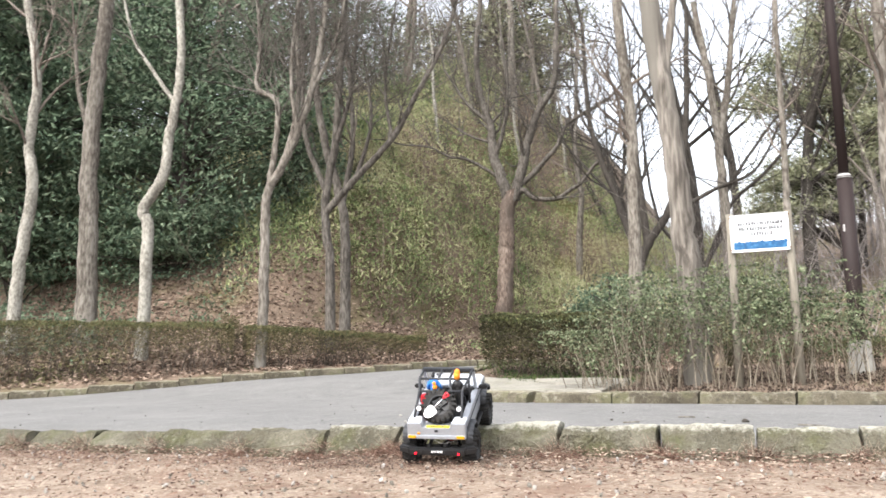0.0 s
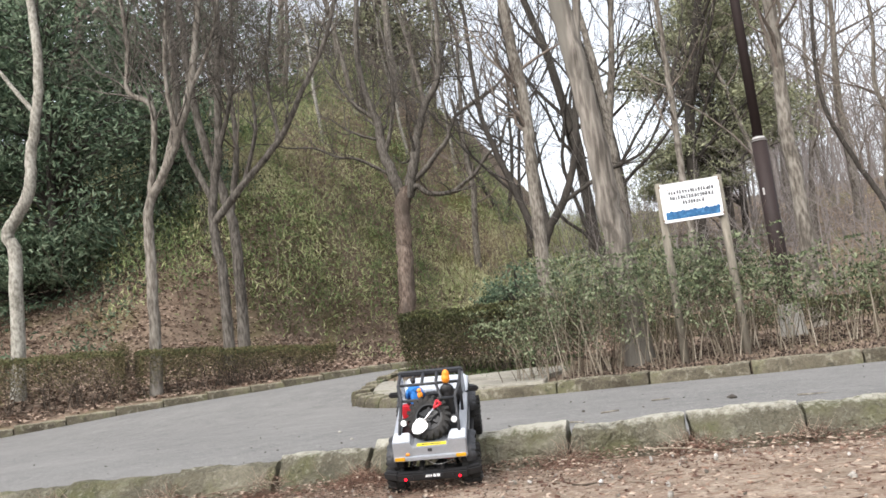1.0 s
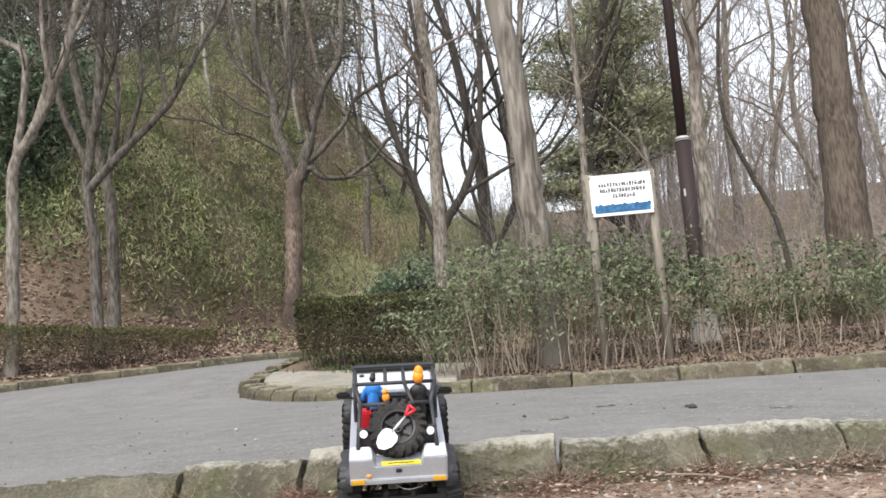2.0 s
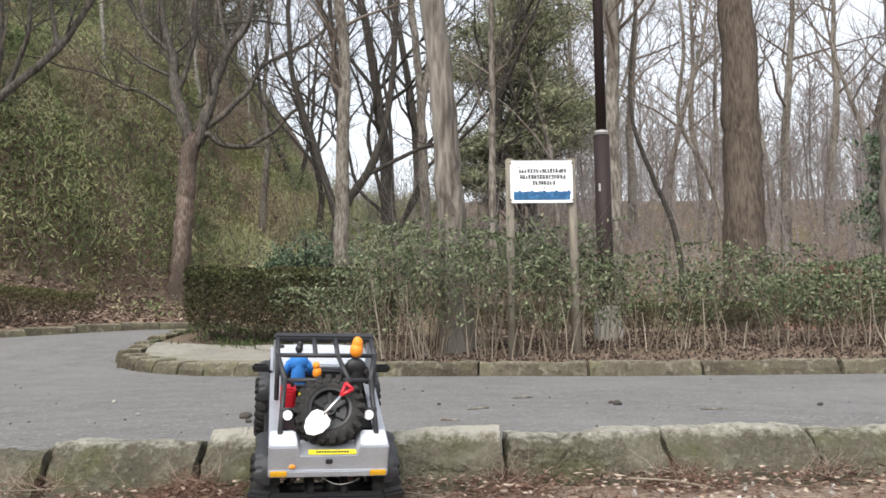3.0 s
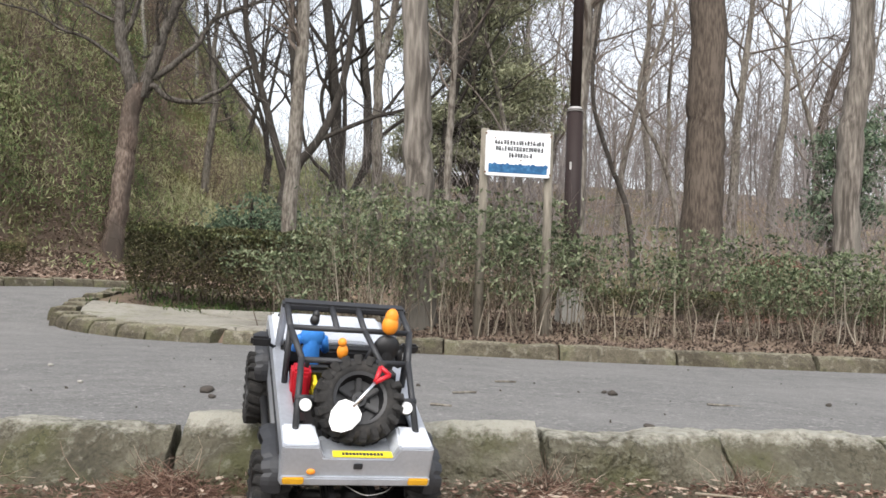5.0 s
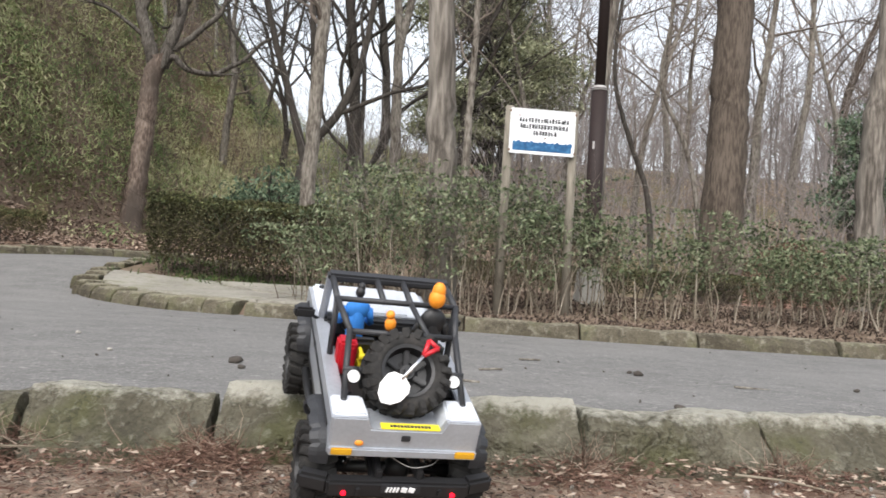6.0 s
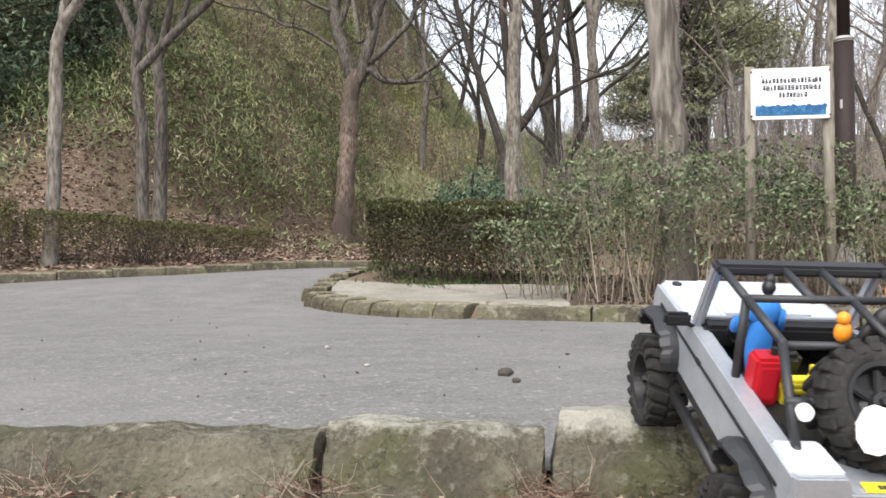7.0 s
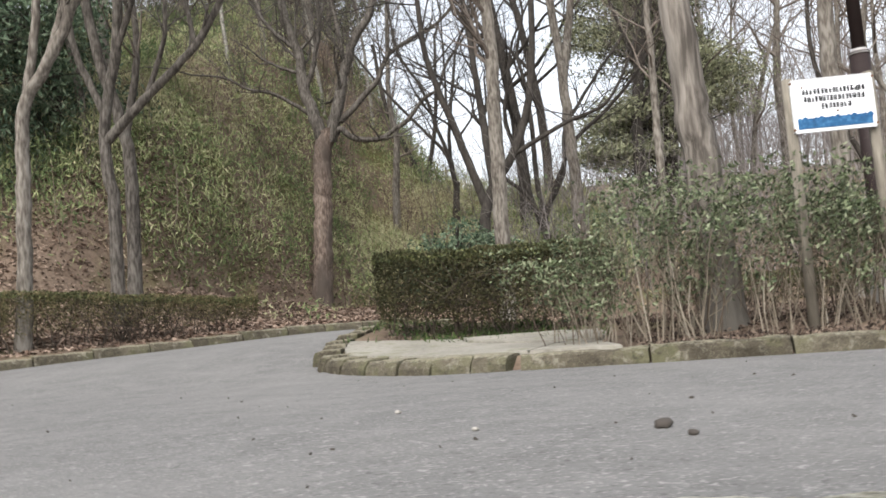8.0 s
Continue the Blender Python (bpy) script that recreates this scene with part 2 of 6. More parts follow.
BOARD_BLUE = material("blue_band", [(0.004, 0.03, 0.085), (0.012, 0.085, 0.2), (0.07, 0.2, 0.36)], scale=9, fine=40, rough=0.5, bump=0.0)
INK = plain("dark_print", (0.03, 0.032, 0.035), rough=0.6)
RUST = plain("rusty_bolt", (0.12, 0.06, 0.03), rough=0.8)
POLE = plain("dark_brown_pole", (0.022, 0.014, 0.013), rough=0.65, spec=0.25)
BAND = plain("grey_band", (0.3, 0.29, 0.28), rough=0.5)
CONCRETE = material("concrete", [(0.2, 0.19, 0.17), (0.32, 0.31, 0.28)], scale=6, fine=60, rough=0.95, bump=0.4)
SILVER = plain("silver_body_paint", (0.38, 0.4, 0.435), rough=0.3, metal=0.4, bump=0.0)
# the same silver, with sky light on upward-facing panels put into the colour
SILVER_SKYLIT = plain("skylit_body_paint", (0.6, 0.63, 0.68), rough=0.3, metal=0.1, bump=0.0)
BLACK = plain("black_plastic", (0.012, 0.012, 0.013), rough=0.5)
GREY_PLASTIC = plain("dark_grey_plastic", (0.02, 0.021, 0.024), rough=0.55)
RUBBER = material("dusty_rubber", [(0.012, 0.012, 0.012), (0.024, 0.023, 0.022), (0.046, 0.042, 0.038)], scale=30, fine=160, rough=0.88, bump=0.2, depth=0.001)
ORANGE = plain("orange_plastic", (0.75, 0.25, 0.015), rough=0.55)
AMBER = plain("amber_lens", (0.6, 0.32, 0.02), rough=0.25)
RED = plain("red_plastic", (0.45, 0.012, 0.022), rough=0.4)
BLUE = plain("blue_cloth", (0.03, 0.2, 0.6), rough=0.75)
YELLOW = plain("yellow_plastic", (0.78, 0.65, 0.03), rough=0.45)
WHITE = plain("white_plastic", (0.82, 0.82, 0.82), rough=0.4)
CHROME = plain("bright_metal", (0.7, 0.7, 0.72), rough=0.25, metal=1.0, bump=0.0)
PEBBLE = material("pebble", [(0.120, 0.108, 0.090), (0.300, 0.282, 0.252)], scale=20, fine=80, rough=0.9, bump=0.3, vary=0.5)
CHALK = material("white_pebble", [(0.22, 0.205, 0.185), (0.5, 0.48, 0.45)], scale=20, fine=80, rough=0.9, bump=0.2, vary=0.5)
CLOD = plain("dark_clod", (0.05, 0.042, 0.035), rough=0.95)

LAMP = bpy.data.materials.new("red_tail_lamp")
LAMP.use_nodes = True
lb = LAMP.node_tree.nodes["Principled BSDF"]
lb.inputs["Base Color"].default_value = (0.5, 0.005, 0.005, 1)
lb.inputs["Emission Color"].default_value = (1.0, 0.004, 0.02, 1)
lb.inputs["Emission Strength"].default_value = 3.0
GLASS = bpy.data.materials.new("clear_windscreen")
GLASS.use_nodes = True
gb = GLASS.node_tree.nodes["Principled BSDF"]
gb.inputs["Transmission Weight"].default_value = 1.0
gb.inputs["Roughness"].default_value = 0.05
gb.inputs["IOR"].default_value = 1.1

# ---------------------------------------------------------------- mesh helpers
def mesh_of(name, verts, faces, mat, smooth=True):
    me = bpy.data.meshes.new(name)
    me.from_pydata(np.asarray(verts, float).tolist(), [], np.asarray(faces, int).tolist() if isinstance(faces, np.ndarray) else faces)
    me.materials.append(mat)
    if smooth:
        me.polygons.foreach_set("use_smooth", np.ones(len(me.polygons), bool))
    me.update()
    return me


def part(name, data, mat, parent, label=""):
    """One mesh object, from a mesh or a bmesh, under a thing or a part (or top-level where parent is None)."""
    if isinstance(data, bmesh.types.BMesh):
        me = bpy.data.meshes.new(name)
        data.to_mesh(me)
        data.free()
        me.materials.append(mat)
        data = me
    ob = new(name, data)
    ob.parent = parent
    return tagged(ob, label)


def thing(name, label, category, x=0, y=0, z=0, rz=0, group="", kind=""):
    ob = new(name)
    ob.empty_display_size = 0.05
    ob.matrix_basis = pose(x, y, z, 0, 0, rz)
    return tagged(ob, label, category, group, kind)


def box(bm, cx, cy, cz, sx, sy, sz, bevel=0.0, m=None, taper=1.0):
    """A bevelled box, centred; taper narrows its top."""
    r = bmesh.ops.create_cube(bm, size=1.0)
    vs = r["verts"]
    for v in vs:
        k = taper if v.co.z > 0 else 1.0
        v.co = Vector((v.co.x * sx * k, v.co.y * sy * k, v.co.z * sz))
    if bevel:
        es = list({e for v in vs for e in v.link_edges})
        out = bmesh.ops.bevel(bm, geom=es, offset=bevel, segments=2, affect="EDGES")
        vs = list({v for f in out["faces"] for v in f.verts} | {v for v in vs if v.is_valid})
    t = Matrix.Translation((cx, cy, cz)) @ (m or Matrix())
    bmesh.ops.transform(bm, matrix=t, verts=vs)
    return vs


def cyl(bm, p, q, r0, r1=None, sides=16, caps=True):
    p, q = Vector(p), Vector(q)
    d = q - p
    res = bmesh.ops.create_cone(bm, cap_ends=caps, segments=sides, radius1=r0, radius2=r0 if r1 is None else r1, depth=d.length)
    m = Matrix.Translation((p + q) / 2) @ d.to_track_quat("Z", "Y").to_matrix().to_4x4()
    bmesh.ops.transform(bm, matrix=m, verts=res["verts"])
    return res["verts"]


def ball(bm, c, sx, sy, sz, seg=12):
    res = bmesh.ops.create_uvsphere(bm, u_segments=seg, v_segments=max(6, seg // 2 + 2), radius=1.0)
    bmesh.ops.transform(bm, matrix=Matrix.Translation(c) @ Matrix.Diagonal((sx, sy, sz, 1)), verts=res["verts"])
    return res["verts"]


def smoothed(bm):
    for f in bm.faces:
        f.smooth = True
    return bm


def tubes(runs):
    """Verts and faces of many tapered tubes. runs: (points, radii, sides)."""
    groups = {}
    for pts, rad, k in runs:
        groups.setdefault((len(pts), k), []).append((np.asarray(pts, float), np.asarray(rad, float)))
    V, F, base = [], [], 0
    for (n, k), g in groups.items():
        P = np.stack([p for p, _ in g])
        rad = np.stack([r for _, r in g])
        tan = np.gradient(P, axis=1)
        tan /= np.linalg.norm(tan, axis=2)[:, :, None] + 1e-9
        ref = np.where(np.abs(tan[:, :1, 2:3]) > 0.8, np.array([1.0, 0, 0]), np.array([0, 0, 1.0]))
        u = np.cross(tan, np.repeat(ref, n, 1))
        u /= np.linalg.norm(u, axis=2)[:, :, None] + 1e-9
        w = np.cross(tan, u)
        a = np.arange(k) * 2 * np.pi / k
        ring = P[:, :, None] + rad[:, :, None, None] * (np.cos(a)[:, None] * u[:, :, None] + np.sin(a)[:, None] * w[:, :, None])
        V.append(ring.reshape(-1, 3))
        start = base + np.arange(len(g))[:, None, None] * (n * k)
        i = np.arange(n - 1)[None, :, None] * k
        j = np.arange(k)[None, None]
        j2 = (j + 1) % k
        F.append(np.stack([start + i + j, start + i + j2, start + i + k + j2, start + i + k + j], -1).reshape(-1, 4))
        base += len(g) * n * k
    return np.concatenate(V), np.concatenate(F)


def leaf_mesh(name, c, length, width, rng, mat, up=0.3, aim=None, fold=0.25):
    """Many small folded leaves at the points c; length and width in metres (single or per leaf)."""
    c = np.asarray(c, float)
    n = len(c)
    d = rng.normal(size=(n, 3))
    if aim is not None:
        d = d * 0.6 + aim
    d[:, 2] += up
    d /= np.linalg.norm(d, axis=1)[:, None] + 1e-9
    s = np.cross(d, rng.normal(size=(n, 3)))
    s /= np.linalg.norm(s, axis=1)[:, None] + 1e-9
    nn = np.cross(d, s)
    L = (np.ones(n) * length * rng.uniform(0.6, 1.3, n))[:, None]
    W = (np.ones(n) * width * rng.uniform(0.7, 1.2, n))[:, None]
    v = np.stack([c - d * L / 2, c - d * L * 0.05 + s * W / 2 + nn * W * fold, c + d * L / 2, c - d * L * 0.05 - s * W / 2 + nn * W * fold], 1).reshape(-1, 3)
    f = np.arange(n * 4).reshape(-1, 4)
    return mesh_of(name, v, f, mat, smooth=False)


def smooth01(a, lo, hi):
    t = np.clip((np.asarray(a, float) - lo) / (hi - lo), 0, 1)
    return t * t * (3 - 2 * t)


def wobble(x, y, s, seed=0.0):
    """Cheap smooth undulation in -1..1."""
    return (np.sin(x * s * 1.3 + seed) * np.cos(y * s * 1.1 - seed * 1.7) + 0.5 * np.sin(x * s * 2.7 + y * s * 2.1 + seed * 3) + 0.25 * np.cos(y * s * 5.3 - x * s * 4.1 + seed)) / 1.75


# ---------------------------------------------------------------- lie of the land
BANK_X = [-60, -25, -12, -9, -7.6, -6.3, -5.23, -3.72, -3.2, -2.5, -1, 3, 60]
BANK_Y = [3.0, 3.2, 4.3, 5.2, 6.0, 7.0, 8.0, 9.4, 9.9, 10.3, 10.8, 11.2, 11.5]
ISLAND = [(-2.05, 6.3), (-2.06, 5.75), (-1.93, 5.2), (-1.5, 4.68), (-1.06, 4.36), (-0.5, 4.12), (0.2, 3.96), (1.2, 3.76), (2.2, 3.57), (3.4, 3.36),
          (6.0, 3.05), (12.0, 2.8), (60.0, 2.8), (60.0, 9.6), (3.0, 9.4), (0.0, 9.1), (-1.2, 8.7), (-1.75, 8.0), (-1.98, 7.0)]


def bank_y(x):
    return np.interp(x, BANK_X, BANK_Y)


def island_depth(x, y):
    """Metres inside the island's edge; negative outside."""
    x, y = np.asarray(x, float), np.asarray(y, float)
    if np.all((x < -2.4) | (y < 2.5) | (y > 9.9)):
        return np.full(x.shape, -9.0)
    best = np.full(x.shape, 1e9)
    inside = np.zeros(x.shape, bool)
    for (ax, ay), (bx, by) in zip(ISLAND, ISLAND[1:] + ISLAND[:1]):
        dx, dy = bx - ax, by - ay
        t = np.clip(((x - ax) * dx + (y - ay) * dy) / (dx * dx + dy * dy), 0, 1)
        best = np.minimum(best, np.hypot(x - ax - t * dx, y - ay - t * dy))
        cross = ((ay > y) != (by > y)) & (x < ax + (y - ay) / (by - ay + 1e-12) * dx)
        inside ^= cross
    return np.where(inside, best, -best)


def road_z(x, y):
    x, y = np.asarray(x, float), np.asarray(y, float)
    f = 0.32 * np.clip((x + y + 5) / 10.5, 0, 1.1)
    g = smooth01(y, 4.2, 7.5) * (1 - 0.75 * smooth01(x, -2.5, 0.0))
    return f * g - 0.012 + 0.006 * wobble(x, y, 0.8)


def hill(x, y, d):
    """Rise of the wooded ground d metres beyond the far kerb."""
    left = smooth01(-x, 4.0, 8.0)
    west = smooth01(-x, -2.5, 5.0)
    slope = 0.05 + 0.21 * left
    z = slope * np.clip(d, 0, 14)
    z = z + west * 13.0 * np.tanh(np.clip(y - 17.3 + 1.36 * left * 5, 0, 200) / 26.0) ** 1.0
    z = z + (1 - west) * (13.0 * np.tanh(np.clip(y - 13, 0, 200) / 60.0))
    # the spur falls away to the right, and levels off behind its brow
    brow = np.interp(x, [-9, -6, -4.6, -4, -3.3, -2.5, -1.5, 0, 2], [11.2, 9.5, 7.4, 6.3, 5.0, 3.9, 3.7, 3.7, 3.7])
    z = z + (brow - z) * smooth01(y, 20, 27) * smooth01(x, -9.5, -6.5) * (1 - smooth01(x, -0.8, 1.5))
    return z + 0.12 * wobble(x, y, 0.7, 2.0) * smooth01(d, 0.5, 4)


def ground_z(x, y):
    x, y = np.asarray(x, float), np.asarray(y, float)
    zr = road_z(x, y)
    z = zr - 0.04
    isl = island_depth(x, y)
    z = np.where(isl > 0.08, zr + 0.078 + 0.02 * wobble(x, y, 2.2, 1.0) * smooth01(isl, 0.1, 0.6) + 0.06 * smooth01(isl, 0.2, 1.0) * smooth01(x + 0.8 * (y - 5.6), -0.1, 0.5), z)
    d = (y - bank_y(x)) * 0.75
    z = np.where(d > 0.1, zr + 0.1 + hill(x, y, d - 0.1), z)
    near = -0.066 + 0.02 * smooth01(x, -1, 1.5) + 0.012 * wobble(x, y, 2.4, 0.5) - 0.02 * smooth01(-y, 0.3, 2.0)
    return np.where(y < 0.1, near, z)


def gz(x, y):
    return float(ground_z(np.array([x]), np.array([y]))[0])


def spread(fine_lo, fine_hi, step, far_lo, far_hi):
    """Coordinates, close together between fine_lo and fine_hi and ever wider out to the far ends."""
    mid = list(np.arange(fine_lo, fine_hi + 1e-6, step))
    lo, hi, s = [], [], step
    p = fine_lo
    while p > far_lo:
        s *= 1.18
        p -= s
        lo.append(p)
    p, s = mid[-1], step
    while p < far_hi:
        s *= 1.18
        p += s
        hi.append(p)
    return np.array(lo[::-1] + mid + hi)


def sheet(name, xs, ys, fz, mat):
    X, Y = np.meshgrid(xs, ys)
    Z = fz(X, Y)
    v = np.stack([X, Y, Z], -1).reshape(-1, 3)
    nx, ny = len(xs), len(ys)
    i = (np.arange(ny - 1)[:, None] * nx + np.arange(nx - 1)[None]).reshape(-1)
    f = np.stack([i, i + 1, i + 1 + nx, i + nx], -1)
    return mesh_of(name, v, f, mat)


# ---------------------------------------------------------------- ground, road, kerbs
ground = new("ground", sheet("ground", spread(-8, 6, 0.1, -900, 900), spread(-4.5, 13, 0.1, -900, 900), ground_z, LITTER))
tagged(ground, "brown leaf-littered earth rising to a wooded hillside", "ground", kind="structure")
near_ground = new("near_ground", sheet("near_ground", np.arange(-9, 9.01, 0.06), np.arange(-6, 0.061, 0.06), lambda x, y: ground_z(x, y) + 0.006, DIRT))
tagged(near_ground, "dry tan earth strewn with fallen leaves", "ground", kind="structure")
road = new("road", sheet("road", np.arange(-40, 40.1, 0.25), np.arange(0.13, 12.2, 0.2), road_z, ASPHALT))
tagged(road, "worn grey asphalt park path", "road", kind="structure")


def rough_block(name, lx, ly, lz, seed, mat, nx=10, ny=5, nz=5, rough=0.018, crown=0.02, chips=5, bite=0.5):
    """A rough-split block of natural stone, origin at the middle of its base: chipped edges, uneven faces, crisp arrises."""
    rng = np.random.RandomState(seed)
    bm = bmesh.new()
    bmesh.ops.create_cube(bm, size=1.0)
    for axis, k in ((0, nx), (1, ny), (2, nz)):
        es = [e for e in bm.edges if abs((e.verts[0].co - e.verts[1].co)[axis]) > 0.5]
        bmesh.ops.subdivide_edges(bm, edges=es, cuts=k - 1, use_grid_fill=True)
    off = Vector(rng.uniform(-50, 50, 3))
    skew = rng.uniform(-0.06, 0.06, 4)
    # planes that knock off corners and dish the front
    planes = []
    for k in range(chips):
        n_ = Vector((rng.uniform(-0.11, 0.11) * min(1.0, 0.3 / lx), -rng.uniform(0.45, 1.0), rng.uniform(0.4, 1.0))).normalized()
        c_ = Vector((rng.uniform(-0.5, 0.5) * lx, -0.5 * ly, lz))
        planes.append((n_, c_ - n_ * rng.uniform(0.0, bite) * rough))
    for s_ in (-1, 1):
        n_ = Vector((s_, rng.uniform(-0.5, 0.0), rng.uniform(0.05, 0.3))).normalized()
        planes.append((n_, Vector((s_ * lx / 2, -ly / 2, lz)) - n_ * rng.uniform(0.1, 0.55) * rough))
    for v in bm.verts:
        p = v.co.copy()
        q = Vector((p.x * lx, p.y * ly, (p.z + 0.5) * lz))
        big = noise.noise(Vector((q.x * 5, 0, 0)) + off)
        tilt = noise.noise(Vector((q.x * 3, 3, q.z * 6)) + off)
        q.x += skew[0] * p.z * lz + skew[1] * p.y * ly
        if p.z > 0:
            q.z += crown * big * p.z * 2 + skew[2] * 0.25 * q.x
        if p.y < 0:
            q.y += 0.9 * rough * tilt - 0.5 * rough * (0.5 - p.z)
            q.y += 0.8 * rough * abs(noise.noise(Vector((q.x * 8, 7, q.z * 12)) + off)) - 0.35 * rough
            q.z -= 0.7 * rough * abs(noise.noise(Vector((q.x * 11, 2, 5)) + off)) * max(0.0, p.z * 2)
        for n_, c_ in planes:
            d = (q - c_).dot(n_)
            if d > 0:
                q -= n_ * d
        q += noise.noise_vector(q * 14 + off) * rough * 0.22 + noise.noise_vector(q * 38 + off) * rough * 0.16
        v.co = q
    smoothed(bm)
    me = bpy.data.meshes.new(name)
    bm.to_mesh(me)
    bm.free()
    me.set_sharp_from_angle(angle=radians(22))
    me.materials.append(mat)
    return me


near_kerb = tagged(new("near_kerb"), "row of rough mossy stone blocks edging the path", "kerb", kind="structure")
joints = [-8.3, -7.9, -7.5, -7.06, -6.7, -6.3, -5.85, -5.45, -5.0, -4.6, -4.2, -3.78, -3.35, -2.92, -2.48, -2.05, -1.64, -1.224, -0.756, -0.341, 0.0, 0.353, 0.696, 1.077, 1.419,
          1.77, 2.13, 2.46, 2.83, 3.18, 3.55, 3.9, 4.27, 4.62, 4.98, 5.35, 5.7, 6.05, 6.4, 6.8, 7.2]
for i, (a, b) in enumerate(zip(joints, joints[1:])):
    mid = (a + b) / 2
    top = float(np.interp(mid, [-1.4, -0.5, -0.1], [0.035, 0.05, 0.07]))
    if 0 < mid < 0.6:
        top += 0.026 if mid < 0.35 else 0.012     # two taller stones
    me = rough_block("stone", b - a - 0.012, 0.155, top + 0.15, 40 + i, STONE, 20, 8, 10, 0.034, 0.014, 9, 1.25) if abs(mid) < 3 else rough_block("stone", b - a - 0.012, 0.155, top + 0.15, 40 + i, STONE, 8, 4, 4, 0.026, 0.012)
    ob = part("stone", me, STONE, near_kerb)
    ob.matrix_basis = pose(mid, 0.075 + 0.008 * math.sin(i * 2.3), -0.15, -4.5, 0, 0)


def kerb_along(name, label, path, widths, height, depth, seed, flip=1):
    """A kerb of stones laid along a path of (x, y), their tops just above the verge behind."""
    holder = tagged(new(name), label, "kerb", kind="structure")
    pts = [Vector((x, y)) for x, y in path]
    lens = [0.0]
    for p, q in zip(pts, pts[1:]):
        lens.append(lens[-1] + (q - p).length)
    rng = random.Random(seed)
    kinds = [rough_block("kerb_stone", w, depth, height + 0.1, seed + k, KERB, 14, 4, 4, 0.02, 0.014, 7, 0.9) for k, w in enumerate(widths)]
    s = 0.0
    while s < lens[-1] - 0.3:
        k = rng.randrange(len(widths))
        w = widths[k] + 0.012
        c = min(s + w / 2, lens[-1])
        i = max(j for j in range(len(lens)) if lens[j] <= c)
        i = min(i, len(pts) - 2)
        t = (c - lens[i]) / (lens[i + 1] - lens[i])
        p = pts[i].lerp(pts[i + 1], t)
        d = (pts[i + 1] - pts[i]).normalized()
        nrm = Vector((-d.y, d.x)) * flip
        o = p + nrm * depth / 2
        ob = part("kerb_stone", kinds[k], KERB, holder)
        ob.matrix_basis = pose(o.x, o.y, float(road_z(o.x, o.y)) - 0.1 + rng.uniform(-0.006, 0.006), 0, 0, math.degrees(math.atan2(d.y, d.x)) + rng.uniform(-1, 1))
        s += w
    return holder


front = [(-1.98, 7.0), (-2.05, 6.3), (-2.06, 5.95), (-2.02, 5.5), (-1.93, 5.2), (-1.74, 4.92), (-1.5, 4.68), (-1.06, 4.36), (-0.5, 4.12)]
kerb_along("island_kerb_tip", "low kerb of squarish pale stones round the island's tip", front, [0.22, 0.26, 0.3], 0.1, 0.2, 200)
kerb_along("island_kerb", "low mossy kerb of long stones edging the planted island", ISLAND[5:12], [0.62, 0.85, 0.72], 0.092, 0.16, 230)
kerb_along("far_kerb", "low stone kerb along the foot of the wooded bank", [(x, float(bank_y(x))) for x in np.arange(-24, 4, 0.5)], [0.5, 0.6], 0.1, 0.16, 260)

# pale paving behind the tip of the island: big flat slabs butted against the kerb stones
inner = [Vector(p) for p in ((-1.86, 5.95), (-1.82, 5.55), (-1.75, 5.28), (-1.59, 5.04), (-1.38, 4.84), (-0.97, 4.55), (-0.44, 4.32), (0.1, 4.17))]
middle = [Vector((-0.2, 5.75)).lerp(p, 0.45) + Vector((0.1 * i / 7, 0.06)) for i, p in enumerate(inner)]
behind = [Vector((0.2, 6.0)).lerp(p, 0.16) for p in inner]
for i0, i1, lo_, hi_, lab in ((0, 2, inner, middle, 0), (2, 4, inner, middle, 1), (4, 6, inner, middle, 2), (6, 7, inner, middle, 3), (0, 3, middle, behind, 4), (3, 7, middle, behind, 5)):
    bm = bmesh.new()
    ring = [lo_[i] for i in range(i0, i1 + 1)] + [hi_[i] for i in range(i1, i0 - 1, -1)]
    mid_ = sum(ring, Vector((0, 0))) / len(ring)
    zt = [float(road_z(p.x, p.y)) + 0.104 + 0.04 * (0.0 if lo_ is inner else 1.0) * (1 if i > len(ring) // 2 else 0.3) for i, p in enumerate(ring)]
    top = [bm.verts.new((*(p + (mid_ - p).normalized() * 0.005), z)) for p, z in zip(ring, zt)]
    low = [bm.verts.new((*(p + (mid_ - p).normalized() * 0.005), z - 0.09)) for p, z in zip(ring, zt)]
    bm.faces.new(top)
    bm.faces.new(low[::-1])
    for i in range(len(ring)):
        j = (i + 1) % len(ring)
        bm.faces.new((top[i], low[i], low[j], top[j]))
    bmesh.ops.recalc_face_normals(bm, faces=bm.faces)
    bmesh.ops.bevel(bm, geom=list(bm.edges), offset=0.006, segments=2, affect="EDGES")
    slab = part("paving_slab", bm, SLAB, None)
    tagged(slab, "worn pale flat stone slab set in the island's edge", "paving", "island slabs")

